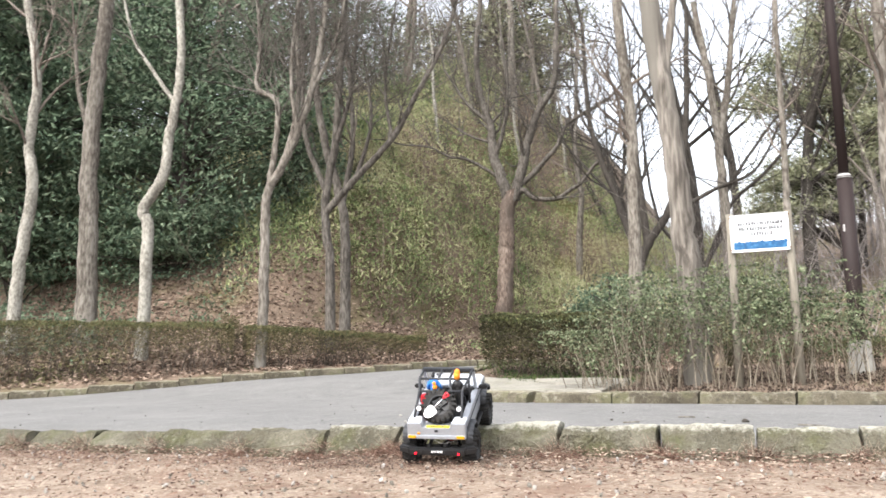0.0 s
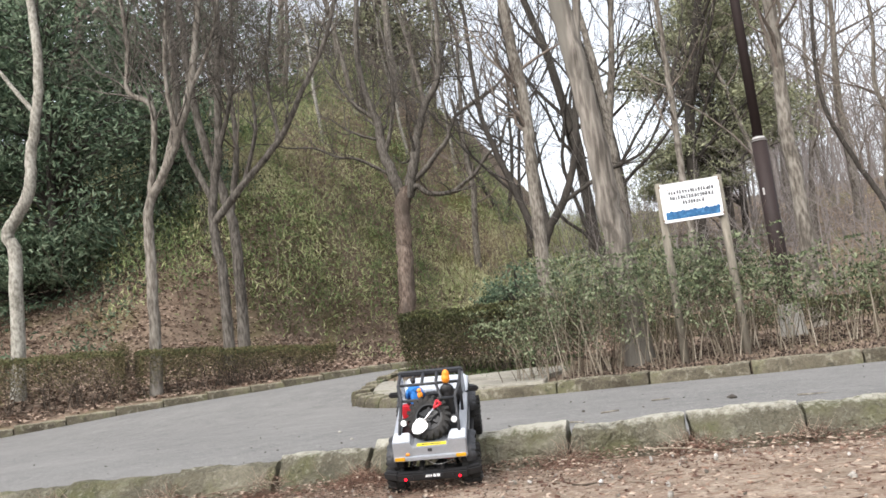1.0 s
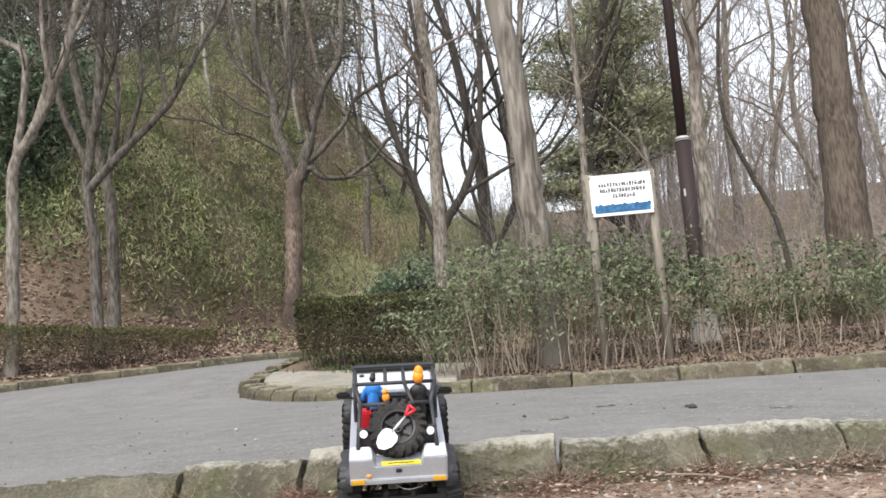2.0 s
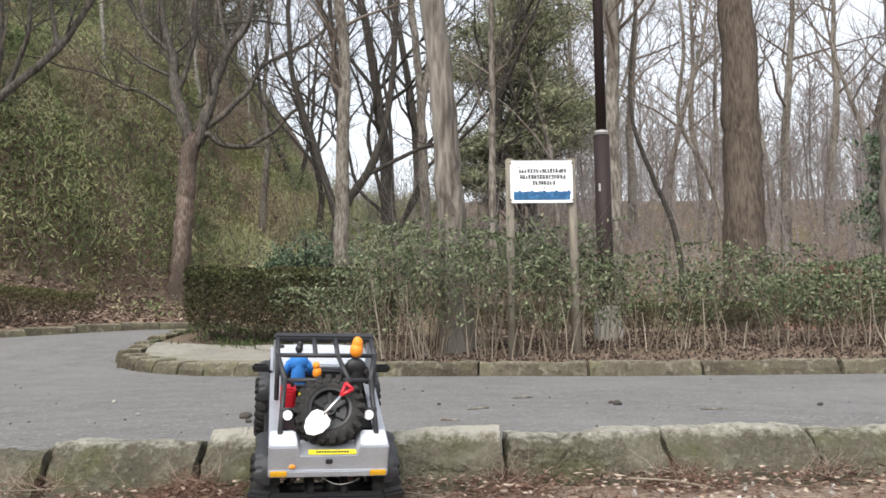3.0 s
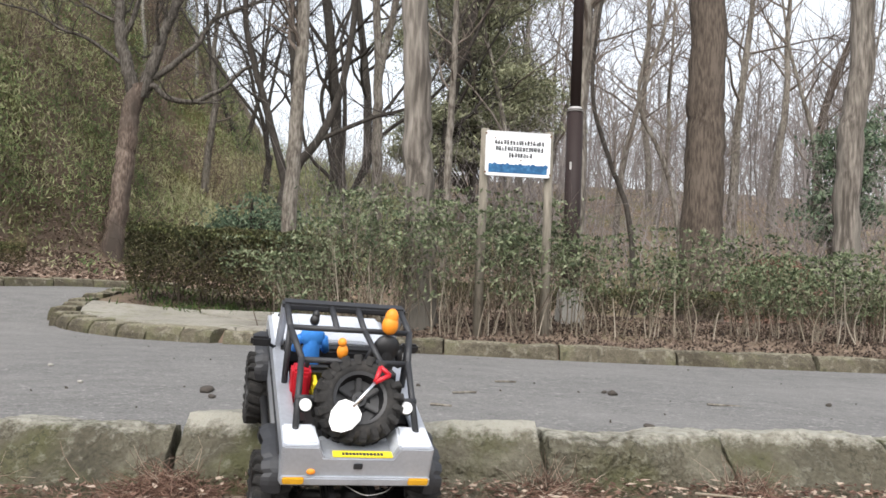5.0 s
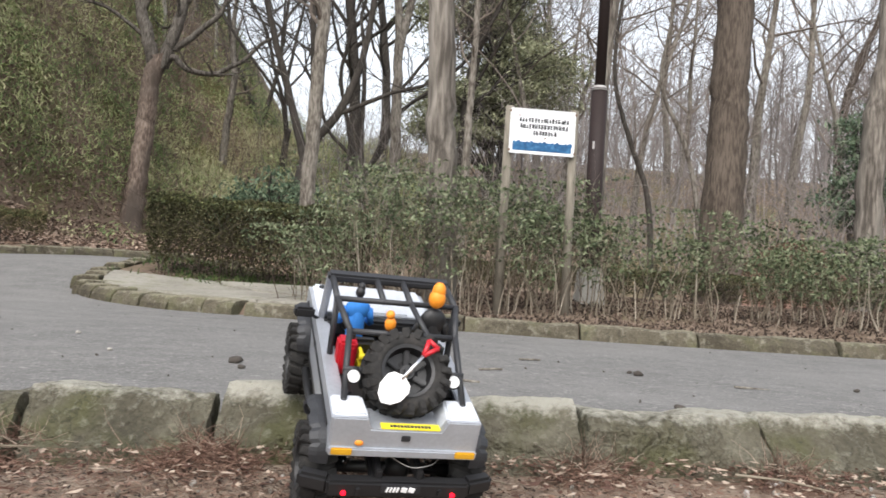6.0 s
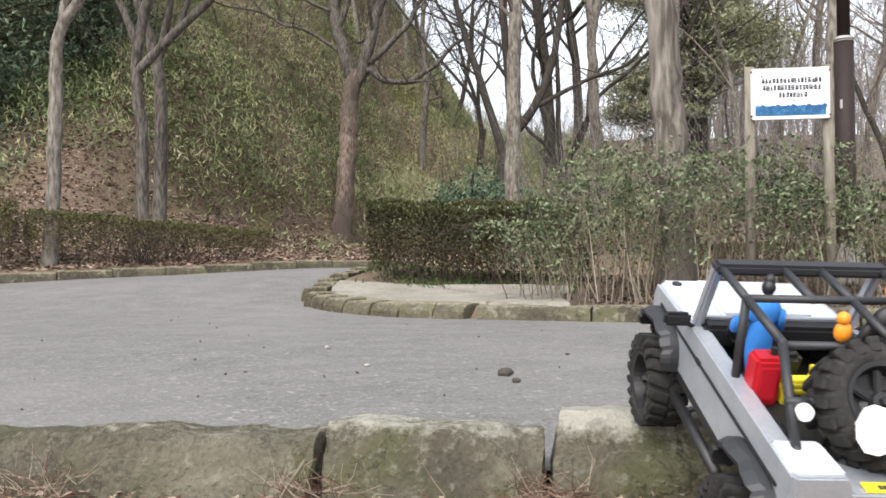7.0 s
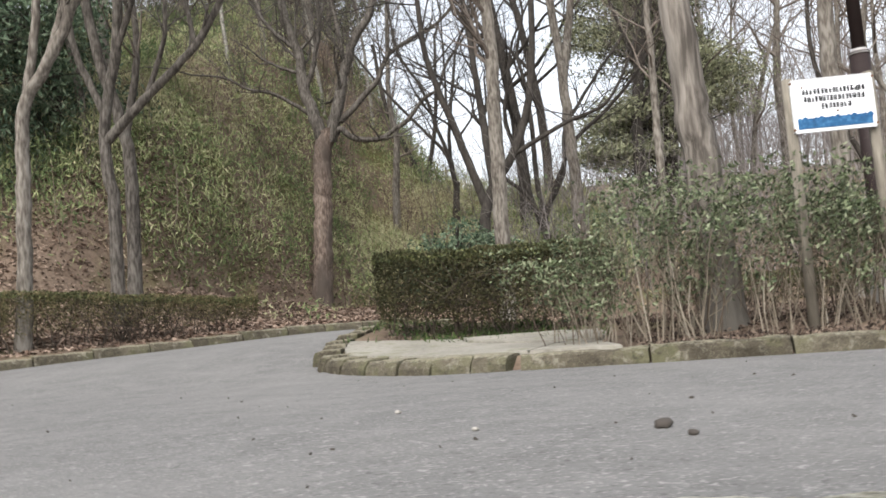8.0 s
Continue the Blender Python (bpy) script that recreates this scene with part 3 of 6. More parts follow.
# ---------------------------------------------------------------- bare trees
def grow(out, p, d, length, r, level, rng, lift=0.25, wander=0.22, sides=4, kids=5, thin=False):
    """One branch and, level by level, its twigs: appended to out as tube runs."""
    n = 4 if level else 3
    pts, rad = [np.array(p, float)], [r]
    d = np.array(d, float)
    d /= np.linalg.norm(d)
    for i in range(n):
        d = d + rng.normal(size=3) * wander
        d[2] += lift * 0.4
        d /= np.linalg.norm(d)
        pts.append(pts[-1] + d * length / n)
        rad.append(max(r * (1 - 0.85 * (i + 1) / n), min(0.0025, 0.4 * r) if thin else 0.0025))
    out.append((pts, rad, 3 if level == 0 else sides))
    if level:
        for k in range(kids):
            f = rng.uniform(0.25, 1.0) * n
            i = min(int(f), n - 1)
            q = pts[i] + (pts[i + 1] - pts[i]) * (f - i)
            dd = pts[i + 1] - pts[i]
            dd /= np.linalg.norm(dd)
            side = rng.normal(size=3)
            side -= dd * side.dot(dd)
            side /= np.linalg.norm(side) + 1e-9
            nd = dd * 0.65 + side * rng.uniform(0.5, 0.95)
            grow(out, q, nd, length * rng.uniform(0.4, 0.68), rad[i] * 0.6, level - 1, rng, lift, wander, sides, kids, thin)


def curve_through(points, n):
    """A smooth run of n points through a few control points (x, y, z)."""
    P = np.asarray(points, float)
    P = np.vstack([2 * P[0] - P[1], P, 2 * P[-1] - P[-2]])
    m = len(P) - 3
    out = []
    for t in np.linspace(0, m, n):
        i = min(int(t), m - 1)
        u = t - i
        a, b, c, d = P[i:i + 4]
        out.append(0.5 * (2 * b + (c - a) * u + (2 * a - 5 * b + 4 * c - d) * u * u + (3 * b - a - 3 * c + d) * u ** 3))
    return np.array(out)


def bare_tree(label, bark, limbs, seed, twigs=8, level=2, spread_len=1.3, from_f=0.45, twig_mat=None, lift=0.25, category="tree", kids=5, root=1.22, limb_bark=None):
    """A leafless tree. limbs: (control points, radius at foot, radius at tip); the first is the trunk, from the ground up."""
    rng = np.random.RandomState(seed)
    x, y, _ = limbs[0][0][0]
    z = gz(x, y)
    tree = thing("tree", label, category, x, y, z, group="bare trees of the wood")
    runs, fine = [], []
    for li, (pts, r0, r1) in enumerate(limbs):
        pts = [list(q) for q in pts]
        if li == 0:
            pts[0][2] = z - 0.4
        c = curve_through(pts, 6 + 5 * len(pts))
        c[:, :2] += rng.normal(size=(len(c), 2)) * r0 * 0.07
        c -= np.array([x, y, z])
        f = np.linspace(0, 1, len(c))
        rad = (r0 + (r1 - r0) * f) * (1 + rng.normal(size=len(c)) * 0.018)
        if li == 0:
            rad = rad * (1 + (root - 1) * np.exp(-np.maximum(c[:, 2] + 0.1, 0) / (3.0 * r0)))
        runs.append((c, rad, 14 if r0 > 0.07 else 8))
        for k in range(twigs if li or len(limbs) == 1 else 0):
            i = int(len(c) * rng.uniform(from_f, 0.99))
            i = min(i, len(c) - 2)
            dd = c[i + 1] - c[i]
            dd = dd / (np.linalg.norm(dd) + 1e-9)
            side = rng.normal(size=3)
            side[2] = abs(side[2]) * 0.5
            grow(fine, c[i], dd * 0.5 + side * 0.5, spread_len * rng.uniform(0.6, 1.3), max(0.008, rad[i] * 0.38), level, rng, lift, kids=kids)
        if li or len(limbs) == 1:
            grow(fine, c[-1], c[-1] - c[-2], spread_len * 1.4, max(0.01, r1), level, rng, lift, kids=kids + 1)
    v, f = tubes(runs[:1])
    part("trunk", mesh_of("trunk", v, f, bark), bark, tree)
    for rn in runs[1:]:
        v, f = tubes([rn])
        part("limb", mesh_of("limb", v, f, limb_bark or bark), limb_bark or bark, tree)
    if fine:
        v, f = tubes(fine)
        tagged(part("twig_crown", mesh_of("twig_crown", v, f, twig_mat or TWIG), twig_mat or TWIG, tree, "fine bare twigs"), kind="stuff")
    return tree


bare_tree("slender pale crooked bare tree on the bank behind the hedge", BARK_PALE,
          [([(-10.6, 7.6, 0.3), (-10.48, 7.6, 2.2), (-10.27, 7.6, 3.6), (-10.39, 7.6, 4.3), (-10.28, 7.6, 5.4), (-10.45, 7.6, 6.4), (-10.8, 7.6, 7.6)], 0.115, 0.06)], 11, 8, root=1.2)
bare_tree("upright brown bare tree on the bank behind the hedge", BARK_GREY,
          [([(-9.83, 8.5, 0.3), (-9.86, 8.5, 2.8), (-9.87, 8.5, 4.0), (-9.83, 8.5, 5.3), (-9.6, 8.5, 7.4), (-9.4, 8.4, 9.5)], 0.18, 0.12),
           ([(-9.85, 8.5, 4.6), (-10.3, 8.6, 5.6), (-10.6, 8.7, 7.0)], 0.06, 0.03)], 12, 8)
bare_tree("pale twisted bare tree with a double bend in its trunk", BARK_PALE,
          [([(-7.85, 7.6, 0.3), (-7.76, 7.6, 2.5), (-7.86, 7.6, 2.97), (-7.48, 7.6, 3.5), (-7.39, 7.6, 4.15), (-7.26, 7.6, 4.7), (-7.18, 7.6, 5.55), (-7.25, 7.6, 6.6), (-7.1, 7.6, 7.8)], 0.1, 0.055),
           ([(-7.29, 7.6, 4.7), (-7.71, 7.6, 5.25), (-8.2, 7.6, 6.0), (-8.6, 7.7, 7.2)], 0.04, 0.02)], 13, 13, from_f=0.35, twig_mat=BARK_MID)
bare_tree("grey bare tree forking above head height", BARK_GREY,
          [([(-5.96, 8.1, 0.3), (-5.9, 8.1, 1.2), (-5.88, 8.1, 2.32), (-5.83, 8.1, 3.14), (-5.48, 8.1, 3.7), (-5.12, 8.1, 4.5), (-4.88, 8.1, 5.4), (-4.7, 8.2, 7.0)], 0.09, 0.045),
           ([(-5.83, 8.1, 3.1), (-5.7, 8.1, 3.9), (-5.67, 8.1, 4.62), (-6.05, 8.1, 4.95), (-6.0, 8.1, 5.6), (-6.1, 8.1, 6.8)], 0.055, 0.03),
           ([(-5.6, 8.1, 3.45), (-5.35, 8.2, 4.6), (-5.45, 8.3, 6.2)], 0.05, 0.025),
           ([(-5.3, 8.1, 4.1), (-5.35, 8.0, 5.2), (-5.1, 8.0, 7.0)], 0.04, 0.02), ([(-5.05, 8.1, 4.7), (-4.6, 8.1, 5.5), (-4.3, 8.1, 6.8)], 0.035, 0.018)], 14, 18, from_f=0.3, twig_mat=BARK_MID)
bare_tree("grey bare tree with a long limb leaning over the path", BARK_MID,
          [([(-6.05, 10.6, 0.8), (-6.02, 10.5, 1.6), (-6.02, 10.5, 2.35), (-6.12, 10.5, 3.41), (-5.91, 10.5, 4.55), (-5.82, 10.5, 5.52), (-5.74, 10.5, 6.5), (-5.6, 10.5, 8.5)], 0.1, 0.05),
           ([(-6.1, 10.5, 3.25), (-5.45, 10.5, 3.87), (-4.73, 10.5, 4.51), (-4.2, 10.5, 5.33), (-3.66, 10.5, 6.23), (-3.2, 10.5, 7.6)], 0.072, 0.03),
           ([(-5.45, 10.5, 3.87), (-5.1, 10.4, 4.9), (-5.2, 10.3, 6.2)], 0.045, 0.02),
           ([(-6.08, 10.5, 3.6), (-6.5, 10.4, 4.8), (-6.55, 10.4, 6.4), (-6.7, 10.4, 8.4)], 0.06, 0.03),
           ([(-5.9, 10.5, 4.5), (-5.5, 10.4, 5.6), (-5.3, 10.4, 7.8)], 0.05, 0.025),
           ([(-4.73, 10.5, 4.51), (-4.85, 10.5, 5.6), (-4.6, 10.5, 7.2)], 0.04, 0.018)], 15, 19, spread_len=1.5, from_f=0.3, twig_mat=BARK_MID)
bare_tree("dark grey bare tree close behind another", BARK_MID,
          [([(-6.29, 11.6, 0.9), (-6.22, 11.5, 2.8), (-6.32, 11.5, 3.7), (-6.67, 11.5, 4.9), (-6.9, 11.5, 6.2), (-7.0, 11.5, 8.5)], 0.11, 0.06),
           ([(-6.3, 11.5, 3.5), (-6.1, 11.6, 5.0), (-6.3, 11.7, 7.5)], 0.07, 0.04)], 16, 14)
bare_tree("orange-brown bare tree with a stubby pale side limb", BARK_ROSE,
          [([(-4.75, 17.0, 1.1), (-4.62, 17.0, 1.9), (-4.57, 17.0, 2.7), (-4.53, 17.0, 3.4), (-4.5, 17.0, 4.05), (-4.35, 17.0, 4.75)], 0.2, 0.19),
           ([(-4.42, 17.0, 4.45), (-4.62, 17.0, 5.1), (-4.82, 17.0, 5.8), (-4.84, 17.0, 6.4), (-5.02, 17.0, 7.0), (-5.2, 17.0, 8.2), (-5.0, 17, 10.5)], 0.15, 0.06),
           ([(-4.3, 17.0, 4.5), (-4.14, 17.0, 5.0), (-4.0, 17.0, 5.5), (-3.88, 17.0, 6.0), (-3.6, 17.0, 6.7), (-3.15, 17.0, 7.5), (-3.0, 17.0, 9.4)], 0.15, 0.06),
           ([(-4.05, 17.0, 4.9), (-3.7, 17.0, 5.2), (-3.4, 17.0, 5.5), (-3.15, 17.0, 5.75), (-2.9, 17.0, 6.25), (-2.4, 17.0, 6.55), (-1.7, 17.0, 6.9), (-1.1, 17, 7.6)], 0.075, 0.03),
           ([(-4.25, 17.0, 4.55), (-4.05, 16.95, 4.72), (-3.9, 16.95, 4.6), (-3.68, 16.95, 4.47), (-3.2, 17.0, 4.44), (-2.85, 17.0, 4.62), (-2.55, 17.0, 4.8), (-2.2, 17.0, 5.2), (-1.85, 17.0, 5.42), (-1.65, 17, 5.9), (-1.2, 17, 6.5)], 0.075, 0.026),
           ([(-4.6, 17.0, 5.05), (-5.0, 17.0, 5.36), (-5.5, 16.9, 5.66), (-6.0, 16.9, 5.8), (-6.5, 16.8, 6.08), (-7.2, 16.7, 6.2)], 0.05, 0.02),
           ([(-4.75, 17.0, 5.7), (-4.5, 16.9, 6.3), (-4.35, 16.9, 7.2), (-4.4, 16.9, 8.4)], 0.07, 0.03),
           ([(-4.9, 17.0, 6.6), (-5.5, 17.0, 7.2), (-6.1, 17.0, 8.2)], 0.06, 0.025)], 17, 11, spread_len=1.5, from_f=0.3, twig_mat=BARK_MID, kids=4, limb_bark=BARK_MID)
bare_tree("slim grey bare tree on the slope", BARK_GREY, [([(-3.6, 21.2, 2), (-3.49, 21, 4.1), (-3.39, 21, 5.3), (-3.5, 21, 6.6), (-3.3, 21, 10)], 0.11, 0.05)], 18, 10, spread_len=1.8, from_f=0.35)
bare_tree("slim dark bare tree on the slope", BARK_DARK_BACKLIT, [([(-3.04, 24, 2), (-3.07, 24, 4.25), (-3.35, 24, 5.3), (-4.0, 24, 6.9), (-4.3, 24, 9)], 0.11, 0.05),
                                                         ([(-3.07, 24, 4.3), (-2.6, 24, 6.3), (-2.4, 24, 9.0)], 0.08, 0.04)], 19, 15, spread_len=2.2, from_f=0.25, twig_mat=BARK_DARK_BACKLIT)
bare_tree("tall straight grey-brown bare tree behind the clipped hedge", BARK_GREY,
          [([(-0.68, 12.0, 0.3), (-0.66, 12, 1.9), (-0.63, 12.0, 3.4), (-0.6, 12.0, 4.8), (-0.72, 12.0, 6.4), (-0.75, 12.0, 9.5)], 0.125, 0.085)], 20, 9, spread_len=1.7, root=1.2)
bare_tree("dark many-limbed bare tree behind the clipped hedge", BARK_DARK_BACKLIT,
          [([(-1.11, 15.0, 0.5), (-1.05, 15, 1.9), (-0.85, 15.0, 2.75), (-0.3, 15.0, 3.6), (0.1, 15.0, 5.0), (0.3, 15.0, 8.0)], 0.13, 0.05),
           ([(-0.95, 15.0, 2.4), (-1.4, 15.0, 3.9), (-1.9, 15.0, 5.6), (-2.0, 15.0, 8.0)], 0.09, 0.04),
           ([(-0.8, 15.0, 2.8), (-0.95, 15.0, 4.8), (-1.2, 15.0, 7.8)], 0.09, 0.04),
           ([(-0.4, 15.0, 3.4), (0.6, 15.0, 3.9), (1.5, 15.0, 4.3), (2.2, 15.0, 5.6)], 0.05, 0.02)], 21, 16, spread_len=2.1, from_f=0.3, twig_mat=BARK_DARK_BACKLIT)
for x0, y0, seed, n_limbs in ((0.25, 17.2, 202, 5), (-1.9, 20.5, 203, 3)):
    rr = np.random.RandomState(seed)
    z0 = gz(x0, y0)
    limbs = [([(x0, y0, z0), (x0 + rr.normal() * 0.06, y0, z0 + 0.7), (x0 + rr.normal() * 0.12, y0, z0 + 1.5)], 0.1, 0.08)]
    foot = np.array(limbs[0][0][-1])
    for k in range(n_limbs):
        p = foot + np.array([0, 0, -0.5 * rr.uniform()])
        d = np.array([(k - (n_limbs - 1) / 2) * 0.3 + rr.normal() * 0.12, rr.normal() * 0.2, 1.0])
        pts = [tuple(p)]
        for j in range(7):
            d = d * np.array([0.9, 0.9, 1.0]) + np.array([rr.normal() * 0.3, rr.normal() * 0.15, 0.08])
            p = p + d / np.linalg.norm(d) * rr.uniform(0.75, 1.1)
            pts.append(tuple(p))
        limbs.append((pts, rr.uniform(0.045, 0.065), 0.018))
    bare_tree("dark bare tree with many thin crooked limbs", BARK_DARK_BACKLIT, limbs, seed, 5, level=1, spread_len=1.2, from_f=0.25, twig_mat=BARK_DARK_BACKLIT, kids=5)
bare_tree("tall pale grey bare tree with forked crown", BARK_GREY,
          [([(0.85, 16, 0.5), (0.8, 16.0, 2.6), (0.75, 16.0, 4.45), (0.7, 16.0, 5.9), (0.4, 16.0, 8.5)], 0.135, 0.07),
           ([(0.73, 16.0, 5.0), (1.0, 16.0, 6.4), (1.3, 16.0, 8.6)], 0.1, 0.05)], 22, 12, spread_len=1.8, twig_mat=BARK_MID)
bare_tree("large bare tree with thick flaking tan bark standing in the shrubs", BARK_TAN,
          [([(0.88, 4.95, 0.1), (0.86, 4.95, 0.6), (0.83, 4.95, 1.1), (0.79, 4.95, 1.75), (0.74, 4.95, 2.5), (0.64, 4.95, 3.4), (0.5, 4.95, 5.2)], 0.127, 0.094),
           ([(0.7, 4.95, 2.9), (0.82, 5.0, 3.8), (1.05, 5.05, 5.0)], 0.045, 0.03)], 23, 4, spread_len=0.9, from_f=0.8, root=1.25)
bare_tree("slim straight bare tree behind the sign", BARK_GREY, [([(1.95, 13, 0.5), (1.95, 13, 2.6), (1.98, 13, 4.2), (2.0, 13.0, 6), (2.05, 13, 9)], 0.075, 0.04)], 24, 8, spread_len=1.4)
bare_tree("straight grey bare tree behind the lamp post", BARK_GREY, [([(3.0, 8.4, 0.3), (3.02, 8.4, 1.7), (3.02, 8.4, 2.9), (3.08, 8.4, 4.1), (3.1, 8.4, 7)], 0.1, 0.07)], 25, 6, spread_len=1.2, from_f=0.6)
bare_tree("dark curving bare sapling", BARK_DARK_BACKLIT, [([(5.4, 13, 0.6), (5.25, 13, 1.9), (4.85, 13, 3.0), (4.5, 13, 4.3), (4.7, 13, 6.5)], 0.06, 0.03)], 26, 9, spread_len=1.5, from_f=0.3)
bare_tree("grey curving bare sapling", BARK_GREY, [([(6.6, 13.5, 0.6), (6.3, 13.5, 2.2), (6.0, 13.5, 3.2), (5.55, 13.5, 4.2), (5.7, 13.5, 5.6), (5.6, 13.5, 7)], 0.055, 0.03)], 27, 9, spread_len=1.5, from_f=0.3)
bare_tree("massive straight trunk with furrowed red-brown bark", BARK_BROWN, [([(5.0, 9.4, 0.2), (5.05, 9.4, 1.4), (5.08, 9.4, 2.8), (5.08, 9.4, 4.4), (5.05, 9.4, 8)], 0.285, 0.23)], 28, 5, from_f=0.75, root=1.3)
bare_tree("stout pale-brown bare trunk with ridged bark", BARK_TAN, [([(7.5, 10, 0.2), (7.5, 10, 1.4), (7.55, 10, 2.9), (7.75, 10, 4.5), (7.9, 10, 8)], 0.2, 0.16)], 29, 5, from_f=0.6, root=1.4)

# a stock of bare trees for the depth of the wood, each with its own run of branches
def wood_tree(name, seed, height, r, bark, twig_mat, level=3, branches=9, low=0.35, kids=4):
    rng = np.random.RandomState(seed)
    c = [np.zeros(3)]
    d = np.array([0, 0, 1.0])
    for i in range(9):
        d = d + np.array([*rng.normal(size=2) * 0.09, 0.1])
        d /= np.linalg.norm(d)
        c.append(c[-1] + d * height / 9)
    c = np.array(c)
    c[0, 2] -= 0.3
    rad = r * (1 - 0.8 * np.linspace(0, 1, len(c)))
    fine = []
    for k in range(branches):
        f = rng.uniform(low, 1.0) * (len(c) - 2)
        i = int(f)
        a = rng.uniform(0, 6.283)
        grow(fine, c[i] + (c[i + 1] - c[i]) * (f - i), (math.cos(a), math.sin(a), rng.uniform(0.5, 1.3)), height * rng.uniform(0.2, 0.36), rad[i] * 0.5, level, rng, 0.3, 0.2, 3, kids)
    v, f = tubes([(c, rad, 9)])
    v2, f2 = tubes(fine)
    return mesh_of("trunk", v, f, bark), mesh_of("twigs", v2, f2, twig_mat), bark, twig_mat


stock = [wood_tree("a", 61, 11, 0.15, BARK_GREY, TWIG, branches=12, kids=3), wood_tree("b", 62, 13, 0.17, BARK_DARK_BACKLIT, BARK_DARK_BACKLIT, branches=11, low=0.22), wood_tree("c", 63, 9, 0.09, BARK_GREY, TWIG, branches=13, low=0.25, kids=3),
         wood_tree("d", 64, 14, 0.2, BARK_BROWN, TWIG, branches=12, kids=3), wood_tree("e", 65, 7, 0.06, BARK_PALE, TWIG, branches=12, low=0.2, kids=3)]
rng = np.random.RandomState(5)
spots = [(-0.2, 20.5, 1), (0.7, 27, 1), (2.6, 19.5, 1), (4.1, 18.8, 2),
         (6.6, 18, 2), (8.4, 17.5, 4), (10.4, 20, 0), (12.2, 18, 2), (7.4, 24, 0), (13.6, 24, 0), (16, 20, 2), (11.4, 29, 0), (17.5, 28, 3), (8.6, 33, 2),
         (-8.3, 14.2, 2), (-9.4, 17.2, 0), (-11.5, 14.5, 3), (-12.8, 18, 0), (-6.3, 24.4, 0), (-9.7, 22.6, 2), (-14.6, 21, 3), (-7.9, 28, 0), (-7.0, 22.0, 2), (-16, 15, 0), (-7.3, 19.5, 4),
         (-6.0, 25.5, 2), (-5.6, 22.5, 4), (-4.5, 24.2, 4), (-5.3, 24.8, 2), (-6.6, 31.5, 0), (-9.2, 31, 1), (-10.6, 25, 0), (-8.2, 24, 2), (5.6, 21.5, 2), (9.2, 22.5, 2), (12.8, 26, 0), (15.4, 23.4, 2), (6.2, 28, 0)]
labels = ["grey bare tree of the wood", "dark bare tree with crowded limbs", "slim grey bare tree of the wood", "tall brown bare tree of the wood", "thin pale leafless young tree"]
for x, y, k in spots:
    tr = thing("tree", labels[k], "tree", x, y, gz(x, y), rng.uniform(0, 360), group="bare trees of the wood")
    tr.scale = (1, 1, rng.uniform(0.85, 1.15))
    tm, bmh, bk, tw = stock[k]
    part("trunk", tm, bk, tr)
    tagged(part("twig_crown", bmh, tw, tr, "fine bare twigs"), kind="stuff")

# far woods: too many to count
runs = []
rng = np.random.RandomState(9)
for k in range(175):
    y = rng.uniform(34, 72)
    x = (rng.uniform(0.13, 0.8) if k % 8 else rng.uniform(-0.7, -0.22)) * (y + 3)
    z = gz(x, y)
    h = rng.uniform(3.5, 7.5)
    p = np.array([x, y, z - 0.3])
    q = p + np.array([rng.normal() * 0.5, 0, h])
    runs.append(([p, (p + q) / 2 + rng.normal(size=3) * 0.15, q], [0.055, 0.04, 0.015], 5))
    for b in range(13):
        f = rng.uniform(0.2, 1)
        a = rng.uniform(0, 6.283)
        grow(runs, p + (q - p) * f, (math.cos(a), math.sin(a), 1.1), rng.uniform(1.5, 3.4), 0.032, 1, rng, 0.3, 0.24, 3, 5)
for k in range(48):
    y = rng.uniform(24, 42)
    x = rng.uniform(0.16, 0.78) * (y + 3)
    p = np.array([x, y, gz(x, y) - 0.3])
    h = rng.uniform(6, 10.5)
    q = p + np.array([rng.normal() * 0.6, 0, h])
    runs.append(([p, p * 0.7 + q * 0.3 + rng.normal(size=3) * 0.3, p * 0.35 + q * 0.65 + rng.normal(size=3) * 0.35, q], [0.05, 0.037, 0.024, 0.01], 5))
    for b in range(15):
        f = rng.uniform(0.25, 1)
        a = rng.uniform(0, 6.283)
        grow(runs, p + (q - p) * f, (math.cos(a), math.sin(a), 1.0), rng.uniform(1.3, 2.8), 0.02, 1, rng, 0.3, 0.24, 3, 5)
for k in range(1800):
    y = 14 + 28 * rng.uniform() ** 1.4
    x = rng.uniform(-0.1, 0.95) * (y + 4) + 1.0
    grow(runs, (x, y, gz(x, y) - 0.1), (rng.normal() * 0.3, rng.normal() * 0.3, 1.0), rng.uniform(0.9, 3.8), 0.013, 1, rng, 0.1, 0.2, 3, 4)
for k in range(620):
    y = rng.uniform(42, 74)
    x = rng.uniform(0.08, 0.8) * (y + 3)
    grow(runs, (x, y, gz(x, y) - 0.1), (rng.normal() * 0.35, rng.normal() * 0.2, 1.0), rng.uniform(2.0, 4.6), 0.03, 1, rng, 0.15, 0.25, 3, 6)
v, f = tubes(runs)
far = part("far_woods", mesh_of("far_woods", v, f, TWIG_HAZED), TWIG_HAZED, None)
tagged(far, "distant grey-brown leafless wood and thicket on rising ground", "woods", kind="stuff")

